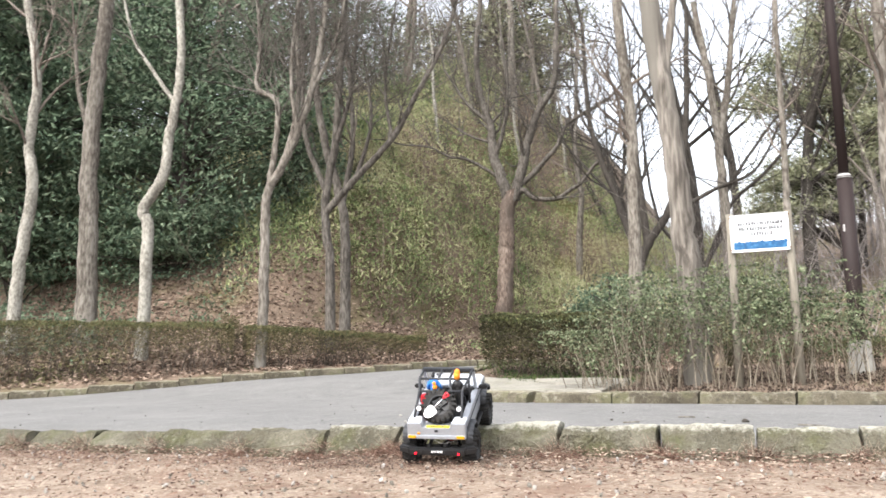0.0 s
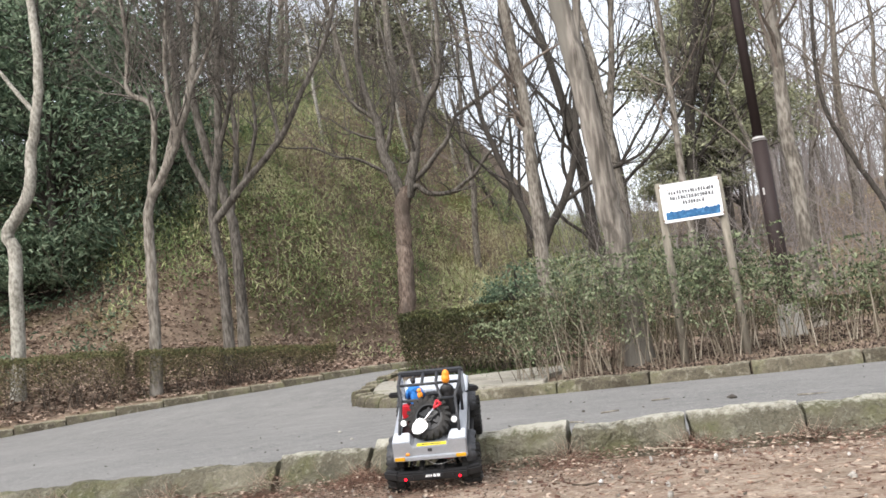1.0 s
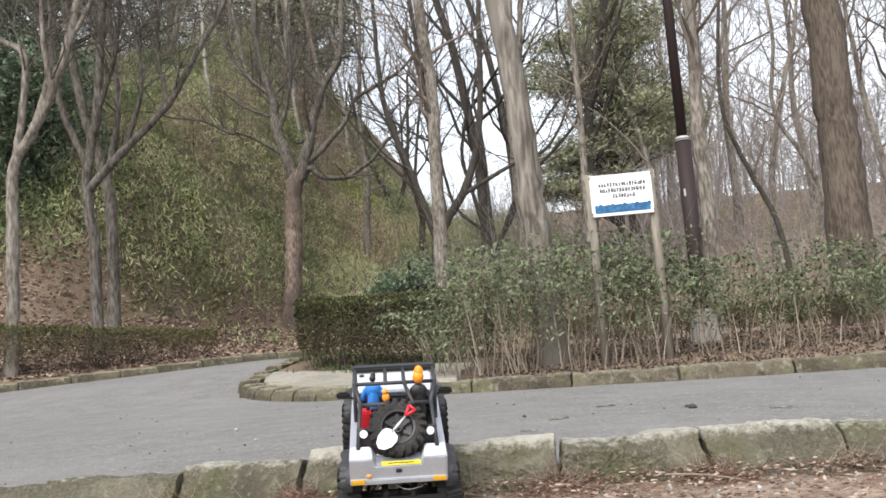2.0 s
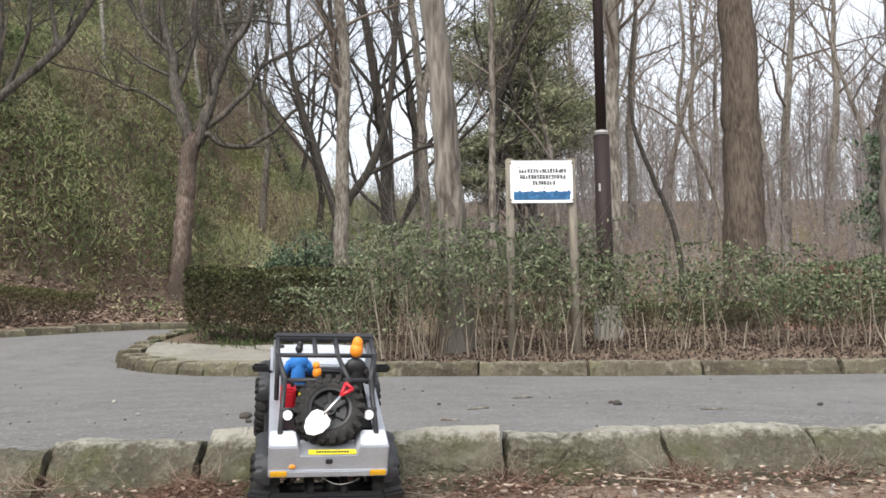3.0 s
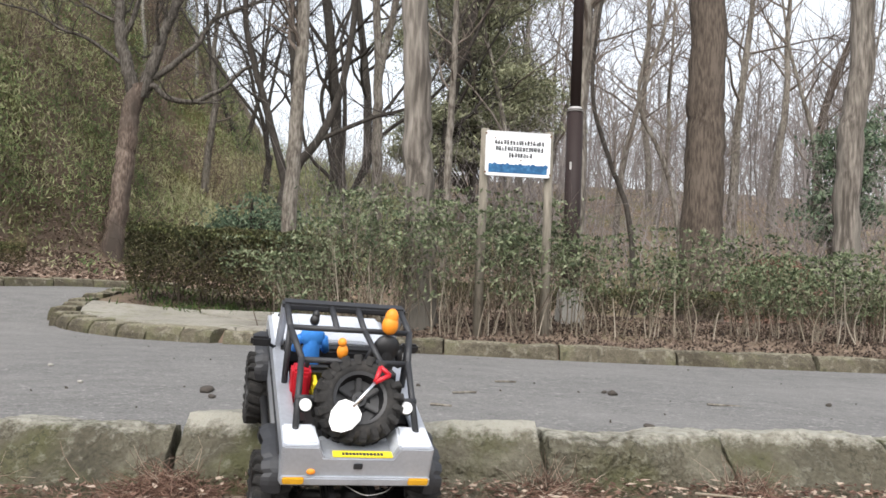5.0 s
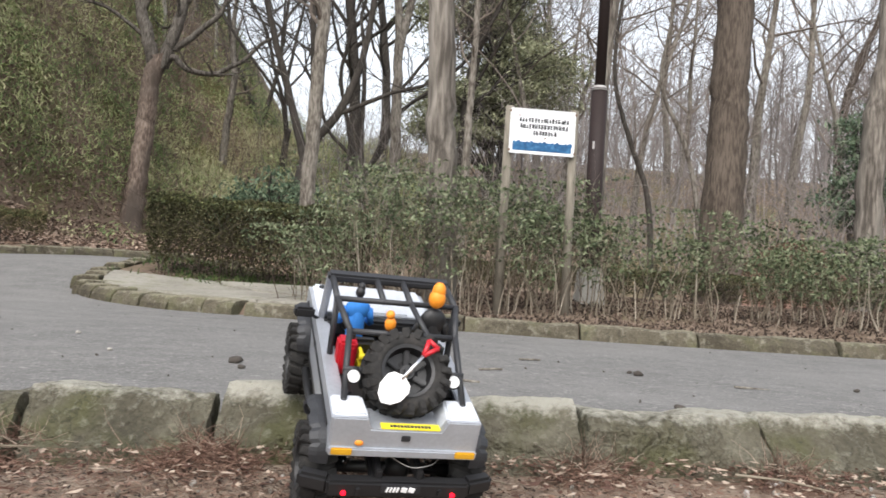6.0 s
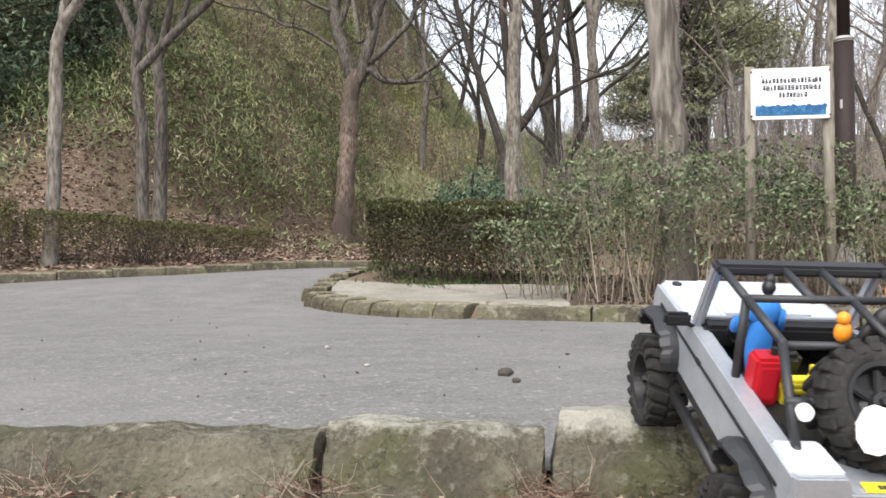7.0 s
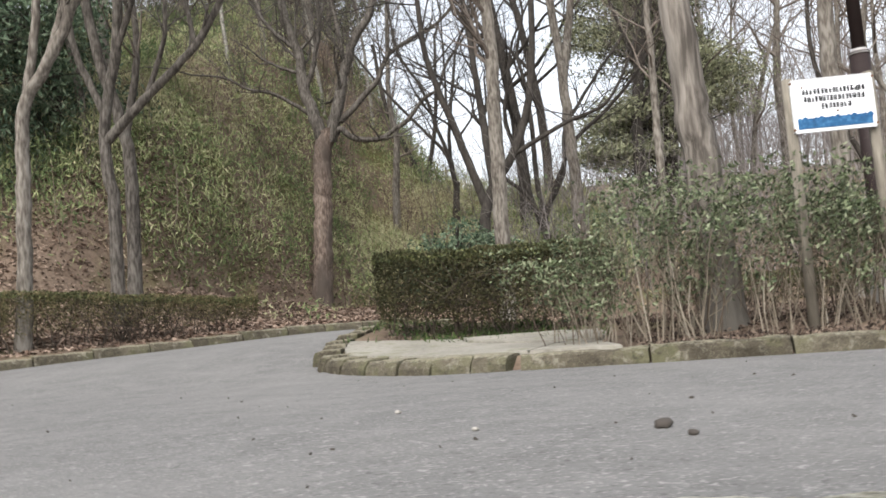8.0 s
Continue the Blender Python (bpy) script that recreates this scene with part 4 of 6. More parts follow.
# ---------------------------------------------------------------- evergreens
def evergreen(label, x, y, crowns, seed, mat, n=9000, leaf=(0.13, 0.05), trunk_r=0.12, bark=None):
    """A leafy tree: trunk, limbs and clumps of leaves. crowns: (dx, dy, z, radius, height)."""
    rng = np.random.RandomState(seed)
    bark = bark or BARK_DARK_BACKLIT
    z0 = gz(x, y)
    tree = thing("evergreen_tree", label, "tree", x, y, z0, group="evergreens of the wood")
    top = max(c[2] + c[4] * 0.3 for c in crowns)
    trunk = curve_through([(0, 0, -0.2), (0.1, 0, (top - z0) * 0.35), (-0.05, 0.1, (top - z0) * 0.7), (0, 0, top - z0)], 16)
    v, f = tubes([(trunk, np.linspace(trunk_r, 0.03, 16), 9)])
    part("trunk", mesh_of("trunk", v, f, bark), bark, tree)
    pts, runs = [], []
    per = int(1.1 * n) // len(crowns)
    for dx, dy, cz, r, h in crowns:
        c = np.array([dx, dy, cz - z0])
        k = 48
        u = rng.normal(size=(k, 3))
        u /= np.linalg.norm(u, axis=1)[:, None]
        tips = c + u * np.array([r, r, h / 2]) * rng.uniform(0.45, 1.0, (k, 1))
        for q in tips:
            s = trunk[int(np.clip((q[2] - 0.6) / (top - z0 + 1e-6), 0.05, 0.95) * 15)]
            runs.append((curve_through([s, (s + q) / 2 + np.array([0, 0, 0.15]), q], 5), np.linspace(0.03, 0.006, 5), 4))
        w = rng.randint(0, k, per)
        pts.append(tips[w] + rng.normal(size=(per, 3)) * np.array([r * 0.25, r * 0.25, h * 0.03]))
    v, f = tubes(runs)
    tagged(part("branchwork", mesh_of("branchwork", v, f, bark), bark, tree), kind="stuff")
    part("crown", leaf_mesh("crown", np.concatenate(pts), leaf[0], leaf[1], rng, mat, up=-0.1), mat, tree)
    return tree


evergreen("dark glossy broadleaf evergreen above the bank", -11.0, 12.5, [(-0.6, -0.4, 3.2, 1.5, 2.0), (0, 0, 4.4, 2.0, 3.2), (-1.6, 0.3, 6.4, 2.0, 3.5), (1.6, 0.4, 6.2, 1.9, 3.2), (0.2, 0, 8.6, 2.2, 3.5)], 71, LEAF_DARK, 27000, (0.15, 0.05))
evergreen("dark glossy broadleaf evergreen above the bank", -14.6, 11.2, [(0, 0, 3.8, 2.0, 3.0), (1.2, 0.3, 6.2, 2.2, 3.8), (-1.0, 0, 8.6, 2.4, 4)], 72, LEAF_DARK, 22000, (0.17, 0.06))
evergreen("dark broadleaf evergreen leaning over the bank", -9.2, 14.6, [(0, 0, 5.0, 1.5, 2.6), (-0.8, 0, 7.2, 1.7, 3.0), (0.9, 0.2, 8.6, 1.8, 3.0)], 73, LEAF_DARK, 11000)
evergreen("dark broadleaf evergreen on the hillside", -15.5, 17.5, [(0, 0, 8.2, 2.8, 5), (2.2, 0, 10.5, 2.6, 5), (-2.5, 0, 11, 2.8, 5)], 74, LEAF_DARK, 13000, (0.26, 0.12))
evergreen("olive evergreen high on the hillside", -7.6, 26.5, [(0, 0, 12.0, 2.2, 4), (2.0, 0, 13.5, 2.0, 4), (-2.6, 0, 12.4, 2.2, 4)], 75, LEAF_PINE, 9000, (0.18, 0.08))
evergreen("olive evergreen high on the hillside", -6.4, 28.5, [(0, 0, 12.4, 1.9, 3.0), (-1.6, 0, 13.4, 1.8, 3.5)], 76, LEAF_PINE, 7000, (0.16, 0.06))
evergreen("tall loose-crowned olive-green conifer", 3.4, 20.5, [(-1.0, 0, 4.6, 1.3, 2.0), (0.8, 0, 5.9, 1.6, 2.4), (-0.7, 0, 7.6, 1.7, 2.6), (0.8, 0, 9.4, 1.5, 3)], 77, LEAF_PINE, 30000, (0.16, 0.04))
evergreen("tall loose-crowned olive-green conifer", 4.2, 24.0, [(-0.6, 0, 5.6, 1.2, 2.2), (0.3, 0, 7.4, 1.4, 2.6), (-0.2, 0, 9.4, 1.2, 3)], 78, LEAF_PINE, 24000, (0.15, 0.036))
evergreen("dark evergreen beyond the trunks", 11.6, 16.8, [(0, 0, 2.8, 1.0, 2.0), (0.3, 0, 4.2, 0.8, 2.0)], 79, LEAF_DARK, 5000, (0.14, 0.06))
evergreen("low dark evergreen shrub under the bare trees", -1.5, 14.2, [(0, 0, 1.5, 0.8, 1.4), (-0.5, 0, 1.2, 0.6, 1.0)], 80, LEAF_DARK, 4000, (0.1, 0.045), 0.03)

evergreen("dark broadleaf evergreen at the edge of the bank", -18.0, 12.6, [(0, 0, 4.5, 2.2, 4), (1.0, 0, 7.6, 2.4, 4.5), (-1.5, 0, 10.4, 2.6, 4.5)], 84, LEAF_DARK, 13000, (0.24, 0.11))
evergreen("dark broadleaf evergreen at the edge of the bank", -14.2, 9.2, [(0, 0, 6.0, 1.6, 3.0), (-0.6, 0, 8.4, 2.0, 3.5)], 85, LEAF_DARK, 16000, (0.16, 0.055))
evergreen("dark broadleaf evergreen on the hillside", -20.5, 17.0, [(0, 0, 8.5, 3, 6), (2.5, 0, 12, 3, 6)], 86, LEAF_DARK, 10000, (0.32, 0.15))

# ---------------------------------------------------------------- undergrowth on the slope
def undergrowth(name, label, n, area, leaf, seed, mat, height, keep, up=0.5):
    rng = np.random.RandomState(seed)
    x = rng.uniform(area[0], area[1], n)
    y = rng.uniform(area[2], area[3], n)
    k = keep(x, y, rng.uniform(0, 1, n))
    x, y = x[k], y[k]
    g = ground_z(x, y)
    tall = height * (0.55 + 0.45 * wobble(x, y, 1.1, 4.0))
    z = g + rng.uniform(0.02, 1, len(x)) ** 0.8 * tall
    ob = part(name, leaf_mesh(name, np.stack([x, y, z], -1), leaf[0], leaf[1], rng, mat, up=up), mat, None)
    return tagged(ob, label, "undergrowth", kind="stuff")


def hillside(x, y):
    """True where the bamboo grass begins, up the slope from the leafy foot of the bank."""
    return y > np.interp(x, [-12, -10, -8.6, -7.0, -5.8, -4.9, -4.2, -3.2, 0.0], [13.6, 12.2, 11.0, 12.4, 14.2, 16.8, 17.0, 15.6, 14.6]) + 0.6 * wobble(x, y, 0.9)


undergrowth("bamboo_grass", "dense soft green bamboo grass covering the hillside", 350000, (-18, 2.0, 7.5, 29.5), (0.15, 0.027), 81, LEAF_BAMBOO, 1.35,
            lambda x, y, r: hillside(x, y - 2.0 * r) & (r < 0.78 + 0.5 * wobble(x, y, 0.8, 7) - 0.45 * smooth01(y, 21.5, 25)), up=1.1)
undergrowth("straw_grass", "dry straw-coloured grass between the bamboo", 22000, (-16, 1.5, 11, 28), (0.2, 0.02), 89, STRAW, 0.7,
            lambda x, y, r: hillside(x, y) & (wobble(x, y, 0.75, 11) + 0.5 * smooth01(y, 18, 24) > 0.15), up=0.6)
runs = []
rng = np.random.RandomState(88)
for k in range(1300):
    x, y = rng.uniform(-17, 2.0), rng.uniform(9, 30)
    if hillside(x, y):
        grow(runs, (x, y, gz(x, y) - 0.05), (rng.normal() * 0.3, rng.normal() * 0.3, 1.0), rng.uniform(0.7, 2.6), 0.011, 1, rng, 0.1, 0.16, 3, 3)
v, f = tubes(runs)
tagged(part("hillside_stalks", mesh_of("hillside_stalks", v, f, STEM), STEM, None), "thin dry stalks and saplings standing in the bamboo grass", "stalks", kind="stuff")
undergrowth("slope_brush", "thin green brush on the leafy bank", 2200, (-14, -3.4, 11.4, 17), (0.11, 0.028), 82, LEAF_BAMBOO, 0.6,
            lambda x, y, r: (y > bank_y(x) + 2.2) & (wobble(x, y, 1.1, 3) > 0.1))
undergrowth("shade_brush", "dark green brush under the evergreens", 26000, (-22, -8.4, 7.0, 17), (0.12, 0.035), 90, LEAF_DARK, 0.9,
            lambda x, y, r: (y > bank_y(x) + 1.6) & (r < 0.55 + 0.9 * wobble(x, y, 0.8, 9)))
undergrowth("foot_brush", "dark olive brush along the foot of the hillside", 20000, (-8.5, 1.2, 12.8, 17.2), (0.11, 0.03), 95, LEAF_HEDGE_TOP, 1.15,
            lambda x, y, r: hillside(x, y) & (r < 0.75 + 0.5 * wobble(x, y, 0.9, 6) - 0.8 * smooth01(y, 15.5, 17.6)), up=0.8)
runs = []
for k in range(300):
    x, y = rng.uniform(-14, -5.0), rng.uniform(21.0, 29)
    grow(runs, (x, y, gz(x, y) - 0.05), (rng.normal() * 0.35, rng.normal() * 0.35, 1.0), rng.uniform(1.2, 3.6), 0.016, 2, rng, 0.15, 0.22, 3, 3)
v, f = tubes(runs)
tagged(part("brow_thicket", mesh_of("brow_thicket", v, f, TWIG), TWIG, None), "grey-brown leafless thicket on the brow of the hill", "thicket", kind="stuff")
undergrowth("valley_brush", "low dry brush under the distant trees", 16000, (-2.5, 26, 11.6, 34), (0.16, 0.03), 83, STRAW, 0.8,
            lambda x, y, r: r < 0.5 + 0.7 * wobble(x, y, 0.5, 5))

# a mound of russet leaves under the far trees
mx_, my_ = 8.1, 13.2
mound = new("leaf_mound", sheet("leaf_mound", np.arange(-2.2, 2.21, 0.1), np.arange(-1.8, 1.81, 0.1),
            lambda x, y: 1.2 * np.exp(-((x / 1.15) ** 2 + (y / 0.95) ** 2)) - 0.12 + 0.05 * wobble(x, y, 3.0, 2), RUSSET))
mound.location = (mx_, my_, gz(mx_, my_))
tagged(mound, "low mound of russet fallen leaves under bare trees", "mound", kind="structure")
n = 9000
x, y = rng.normal(size=n) * 0.75, rng.normal(size=n) * 0.65
z = 1.2 * np.exp(-((x / 1.15) ** 2 + (y / 0.95) ** 2)) - 0.1 + 0.05 * wobble(x, y, 3.0, 2) + rng.uniform(0, 0.03, n)
tagged(part("mound_leaves", leaf_mesh("mound_leaves", np.stack([x + mx_, y + my_, z + gz(mx_, my_)], -1), 0.1, 0.06, rng, RUSSET, up=0.0), RUSSET, None), "russet leaves heaped on the mound", "leaves", kind="stuff")

# ---------------------------------------------------------------- hedges and shrubs
def hedge(label, path, width, z_top, foot, seed, density=5200, leaf=None, open_foot=0.7, group="clipped hedges"):
    """A clipped hedge along a path of (x, y): woody stems, dense sides and a lighter clipped top. z_top(f), foot: clear height under the leaves."""
    rng = np.random.RandomState(seed)
    P = np.array(path, float)
    seg = np.linalg.norm(np.diff(P, axis=0), axis=1)
    cum = np.concatenate([[0], np.cumsum(seg)])
    total = cum[-1]
    x0, y0 = P[0]
    z0 = gz(x0, y0)
    ob = thing("hedge", label, "hedge", x0, y0, z0, group=group)

    def at(s):
        return np.interp(s, cum, P[:, 0]), np.interp(s, cum, P[:, 1])

    def normal(s):
        ax, ay = at(np.clip(s - 0.1, 0, total))
        bx, by = at(np.clip(s + 0.1, 0, total))
        dx, dy = bx - ax, by - ay
        m = np.hypot(dx, dy) + 1e-9
        return -dy / m, dx / m

    def leaves(n, top_only):
        s = rng.uniform(-0.02, total + 0.02, n)
        px, py = at(s)
        nx, ny = normal(s)
        g = ground_z(px, py)
        zt = z_top(s / total) + 0.025 * wobble(s, s * 0.3, 6.0, seed)
        h = zt - g
        if top_only:
            u = rng.uniform(-0.5, 0.5, n)
            z = zt - np.abs(rng.normal(size=n)) * 0.03 - 0.05 * (np.abs(u) > 0.42)
        else:
            u = np.sign(rng.uniform(-1, 1, n)) * (0.5 - np.abs(rng.normal(size=n)) * 0.09)
            v = rng.uniform(0, 1, n) ** open_foot
            end = rng.uniform(0, 1, n) < 0.12
            u = np.where(end, rng.uniform(-0.5, 0.5, n), u)
            z = g + foot + v * (h - foot)
            bulge = 0.75 + 0.25 * smooth01(v, 0.0, 0.5) - 0.08 * smooth01(v, 0.85, 1.0)
            u = u * bulge
            e = np.where(rng.uniform(0, 1, n) < 0.5, 0.0, total)
            e = e + np.where(e > 0, 1, -1) * (-0.08 + 0.1 * bulge * rng.uniform(0.4, 1.1, n))
            ex, ey = at(np.clip(e, 0, total))
            px, py = np.where(end, ex, px), np.where(end, ey, py)
        u = u * width + rng.normal(size=n) * 0.015
        return np.stack([px + nx * u - x0, py + ny * u - y0, z - z0], -1)

    n = int(density * total)
    leaf = leaf or LEAF_HEDGE
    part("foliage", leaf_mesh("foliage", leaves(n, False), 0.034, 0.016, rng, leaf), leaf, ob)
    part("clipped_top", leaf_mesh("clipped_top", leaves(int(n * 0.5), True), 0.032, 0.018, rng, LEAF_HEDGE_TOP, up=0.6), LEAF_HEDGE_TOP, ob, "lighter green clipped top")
    runs = []
    for k in range(int(26 * total)):
        s = rng.uniform(0.03, total - 0.03)
        px, py = (float(a) for a in at(s))
        nx, ny = (float(a) for a in normal(s))
        u = rng.uniform(-0.22, 0.22) * width
        g = gz(px, py)
        h = float(z_top(s / total)) - g
        p = np.array([px + nx * u - x0, py + ny * u - y0, g - z0 - 0.03])
        grow(runs, p, (rng.normal() * 0.25, rng.normal() * 0.25, 1), h * rng.uniform(0.75, 0.95), 0.008, 1, rng, 0.15, 0.2, 4, 6)
    v, f = tubes(runs)
    tagged(part("stem_tangle", mesh_of("stem_tangle", v, f, BARK_BROWN), BARK_BROWN, ob, "tangle of brown woody stems"), kind="stuff")
    return ob


hedge("dark green clipped box-shaped hedge on the island", [(-1.62, 6.45), (-0.9, 6.4), (0.3, 6.3)], 0.75, lambda f: 0.93 - 0.05 * f, 0.1, 91, 9500)
bank = [(x, float(bank_y(x)) + 0.75) for x in (-6.1, -5.6, -5.0, -4.4, -3.98)]
hedge("low brownish clipped hedge with bare stems below", bank, 0.6, lambda f: 1.05 - 0.2 * f, 0.1, 92, 3800, LEAF_HEDGE_DRY, 0.42)
bank = [(x, float(bank_y(x)) + 0.75) for x in (-14, -12, -10, -9, -8, -7, -6.25)]
hedge("long clipped hedge with green top and bare stems below", bank, 0.7, lambda f: 1.23 - 0.16 * f, 0.14, 93, 3300, LEAF_HEDGE_DRY, 0.42)
hedge("low green hedge deep in the island", [(1.0, 7.6), (3.0, 7.4), (6.0, 7.2), (9, 7)], 0.5, lambda f: 0.55 + 0 * f, 0.06, 94, 2600)


def shrub(x, y, h, w, seed, label, leaves=1700, stems=20):
    """An unclipped shrub: pale upright canes, twigs, and leaves thickest near the top."""
    rng = np.random.RandomState(seed)
    z0 = gz(x, y)
    ob = thing("shrub", label, "shrub", x, y, z0, group="shrubs of the island")
    runs, pts = [], []
    for k in range(stems):
        p = np.array([rng.normal() * w * 0.3, rng.normal() * w * 0.22, -0.03])
        lean = np.array([rng.normal() * 0.2, rng.normal() * 0.2, 1.0])
        L = h * rng.uniform(0.65, 1.08)
        i0 = len(runs)
        grow(runs, p, lean, L, rng.uniform(0.0028, 0.0065), 2, rng, 0.3, 0.16, 5, 4, thin=True)
        for r in runs[i0:]:
            for q in r[0][1:]:
                if q[2] > h * 0.3 and rng.uniform() < 0.1 + 0.9 * (q[2] / h) ** 1.6:
                    pts.append(q)
    pts = np.array(pts)
    pts = pts[rng.uniform(size=len(pts)) < 0.45]
    idx = rng.randint(0, len(pts), leaves)
    c = pts[idx] + rng.normal(size=(leaves, 3)) * 0.03
    c[:, 2] = np.minimum(c[:, 2], h * 1.06)
    v, f = tubes(runs)
    tagged(part("cane_thicket", mesh_of("cane_thicket", v, f, STEM), STEM, ob, "pale brown upright canes"), kind="stuff")
    for k in range(3):
        p = np.array([rng.normal() * w * 0.4, -abs(rng.normal()) * w * 0.3, -0.03])
        d = np.array([rng.normal() * 0.18, rng.normal() * 0.1 - 0.03, 1.0]) * h * rng.uniform(0.35, 0.85)
        run = curve_through([p, p + d * 0.5 + rng.normal(size=3) * 0.02, p + d], 7)
        v, f = tubes([(run, np.linspace(0.0052, 0.0028, 7) * rng.uniform(0.7, 1.15), 6)])
        part("cane", mesh_of("cane", v, f, CANE), CANE, ob, "bare pale cane")
    part("foliage", leaf_mesh("foliage", c, 0.04, 0.019, rng, LEAF_SHRUB, up=0.2), LEAF_SHRUB, ob)
    return ob


rng = np.random.RandomState(33)
k = 0
for x in np.arange(-0.02, 6.6, 0.36):
    for row in range(1 if 2.25 < x < 3.1 else 2):
        y = float(np.interp(x, [p[0] for p in ISLAND[5:12]], [p[1] for p in ISLAND[5:12]])) + (0.66 if x < 1.45 else 0.92) + 0.45 * row + rng.uniform(-0.08, 0.08)
        h = float(np.interp(x, [0, 0.4, 1.6, 2.2, 3.2, 6], [0.6, 0.9, 0.9, 0.82, 0.68, 0.66])) * rng.uniform(0.68, 1.16)
        k += 1
        shrub(x + rng.uniform(-0.1, 0.1), y, h, 0.42, 300 + k, "unclipped green shrub with pale bare canes below", (700 if x > 1.5 else 850), (9 if x > 1.5 else 13))

# litter under the shrubs, and grass at the island's edge
rng = np.random.RandomState(44)
n = 36000
x = rng.uniform(-1.6, 7, n)
y = rng.uniform(2.95, 7.2, n)
keep = (island_depth(x, y) > 0.16) & ((x > 0.25) | (y > 6.1))
x, y = x[keep], y[keep]
z = ground_z(x, y) + rng.uniform(0.004, 0.03, len(x))
tagged(part("island_litter", leaf_mesh("island_litter", np.stack([x, y, z], -1), 0.034, 0.017, rng, MOULD, up=0.0), MOULD, None), "dead brown leaves under the shrubs", "leaves", kind="stuff")
n = 2600
x = rng.uniform(-2.0, 0.2, n)
y = rng.uniform(5.5, 7.6, n)
keep = (island_depth(x, y) > 0.12) & (rng.uniform(size=n) < 0.5 + wobble(x, y, 2.5, 1)) & (y > 5.9 - 0.25 * x - 0.5)
x, y = x[keep], y[keep]
z = ground_z(x, y) + 0.035
tagged(part("grass_tufts", leaf_mesh("grass_tufts", np.stack([x, y, z], -1), 0.1, 0.012, rng, GRASS, up=1.4), GRASS, None), "tufts of fresh green grass at the foot of the hedge", "grass", kind="stuff")

# leaves on the near ground, in drifts against the stones, and on the bank
n = 38000
x = rng.uniform(-3.5, 4.0, n)
y = -rng.uniform(0, 1, n) ** 1.5 * 3.0 - 0.015
keep = rng.uniform(size=n) < 0.55 + 0.5 * wobble(x, y, 1.5, 2) + 0.5 * np.exp(y * 5)
x, y = x[keep], y[keep]
z = ground_z(x, y) + 0.012 + rng.uniform(0, 0.02, len(x)) + 0.02 * np.exp(y * 9)
c = np.stack([x, y, z], -1)
me = leaf_mesh("fallen_leaves", c, 0.015 + 0.02 * rng.uniform(size=len(c)) ** 3, 0.008 + 0.012 * rng.uniform(size=len(c)) ** 3, rng, DRY_LEAF, up=0.0, fold=0.3)
co = np.zeros(len(me.vertices) * 3)
me.vertices.foreach_get("co", co)
co = co.reshape(-1, 4, 3)
co[:, :, 2] = c[:, None, 2] + (co[:, :, 2] - c[:, None, 2]) * 0.35
me.vertices.foreach_set("co", co.reshape(-1))
tagged(part("fallen_leaves", me, DRY_LEAF, None), "dry tan and russet fallen leaves on bare earth", "leaves", kind="stuff")
n = 50000
x = rng.uniform(-14, 0.5, n)
y = bank_y(x) + 0.22 + rng.uniform(0, 1, n) * np.where(x > -4.5, 8.0, 9.5)
c = np.stack([x, y, ground_z(x, y) + rng.uniform(0.005, 0.04, n)], -1)
me = leaf_mesh("bank_leaves", c, 0.09, 0.055, rng, BANK_LEAF, up=0.0, fold=0.3)
co = np.zeros(len(me.vertices) * 3)
me.vertices.foreach_get("co", co)
co = co.reshape(-1, 4, 3)
co[:, :, 2] = c[:, None, 2] + (co[:, :, 2] - c[:, None, 2]) * 0.5
me.vertices.foreach_set("co", co.reshape(-1))
tagged(part("bank_leaves", me, BANK_LEAF, None), "russet fallen leaves covering the bank", "leaves", kind="stuff")

n = 34000
x = rng.uniform(-2.6, 3.0, n)
y = -np.abs(rng.normal(size=n)) * 0.3 - 0.01
keep = rng.uniform(size=n) < (0.6 + 0.6 * wobble(x, y, 3.0, 5)) * (1 - 0.55 * smooth01(x, 0.5, 1.0))
x, y = x[keep], y[keep]
c = np.stack([x, y, ground_z(x, y) + 0.008 + rng.uniform(0, 0.012, len(x)) + 0.025 * np.exp(y * 14)], -1)
me = leaf_mesh("leaf_mould", c, 0.03, 0.0022, rng, RUSSET, up=0.0, fold=0.2)
co = np.zeros(len(me.vertices) * 3)
me.vertices.foreach_get("co", co)
co = co.reshape(-1, 4, 3)
co[:, :, 2] = c[:, None, 2] + (co[:, :, 2] - c[:, None, 2]) * 0.4
me.vertices.foreach_set("co", co.reshape(-1))
tagged(part("leaf_mould", me, RUSSET, None), "russet needles and leaf mould along the stones", "needles", kind="stuff")
n = 4200
x = 0.1 + rng.normal(size=n) * 0.4
y = -0.04 - np.abs(rng.normal(size=n)) * 0.24
c = np.stack([x, y, ground_z(x, y) + 0.008 + rng.uniform(0, 0.014, n)], -1)
me = leaf_mesh("damp_litter", c, 0.016, 0.006, rng, MOULD, up=0.0, fold=0.2)
co = np.zeros(len(me.vertices) * 3)
me.vertices.foreach_get("co", co)
co = co.reshape(-1, 4, 3)
co[:, :, 2] = c[:, None, 2] + (co[:, :, 2] - c[:, None, 2]) * 0.35
me.vertices.foreach_set("co", co.reshape(-1))
tagged(part("damp_litter", me, MOULD, None), "dark leaf litter on the earth below the stones", "leaves", kind="stuff")
runs = []
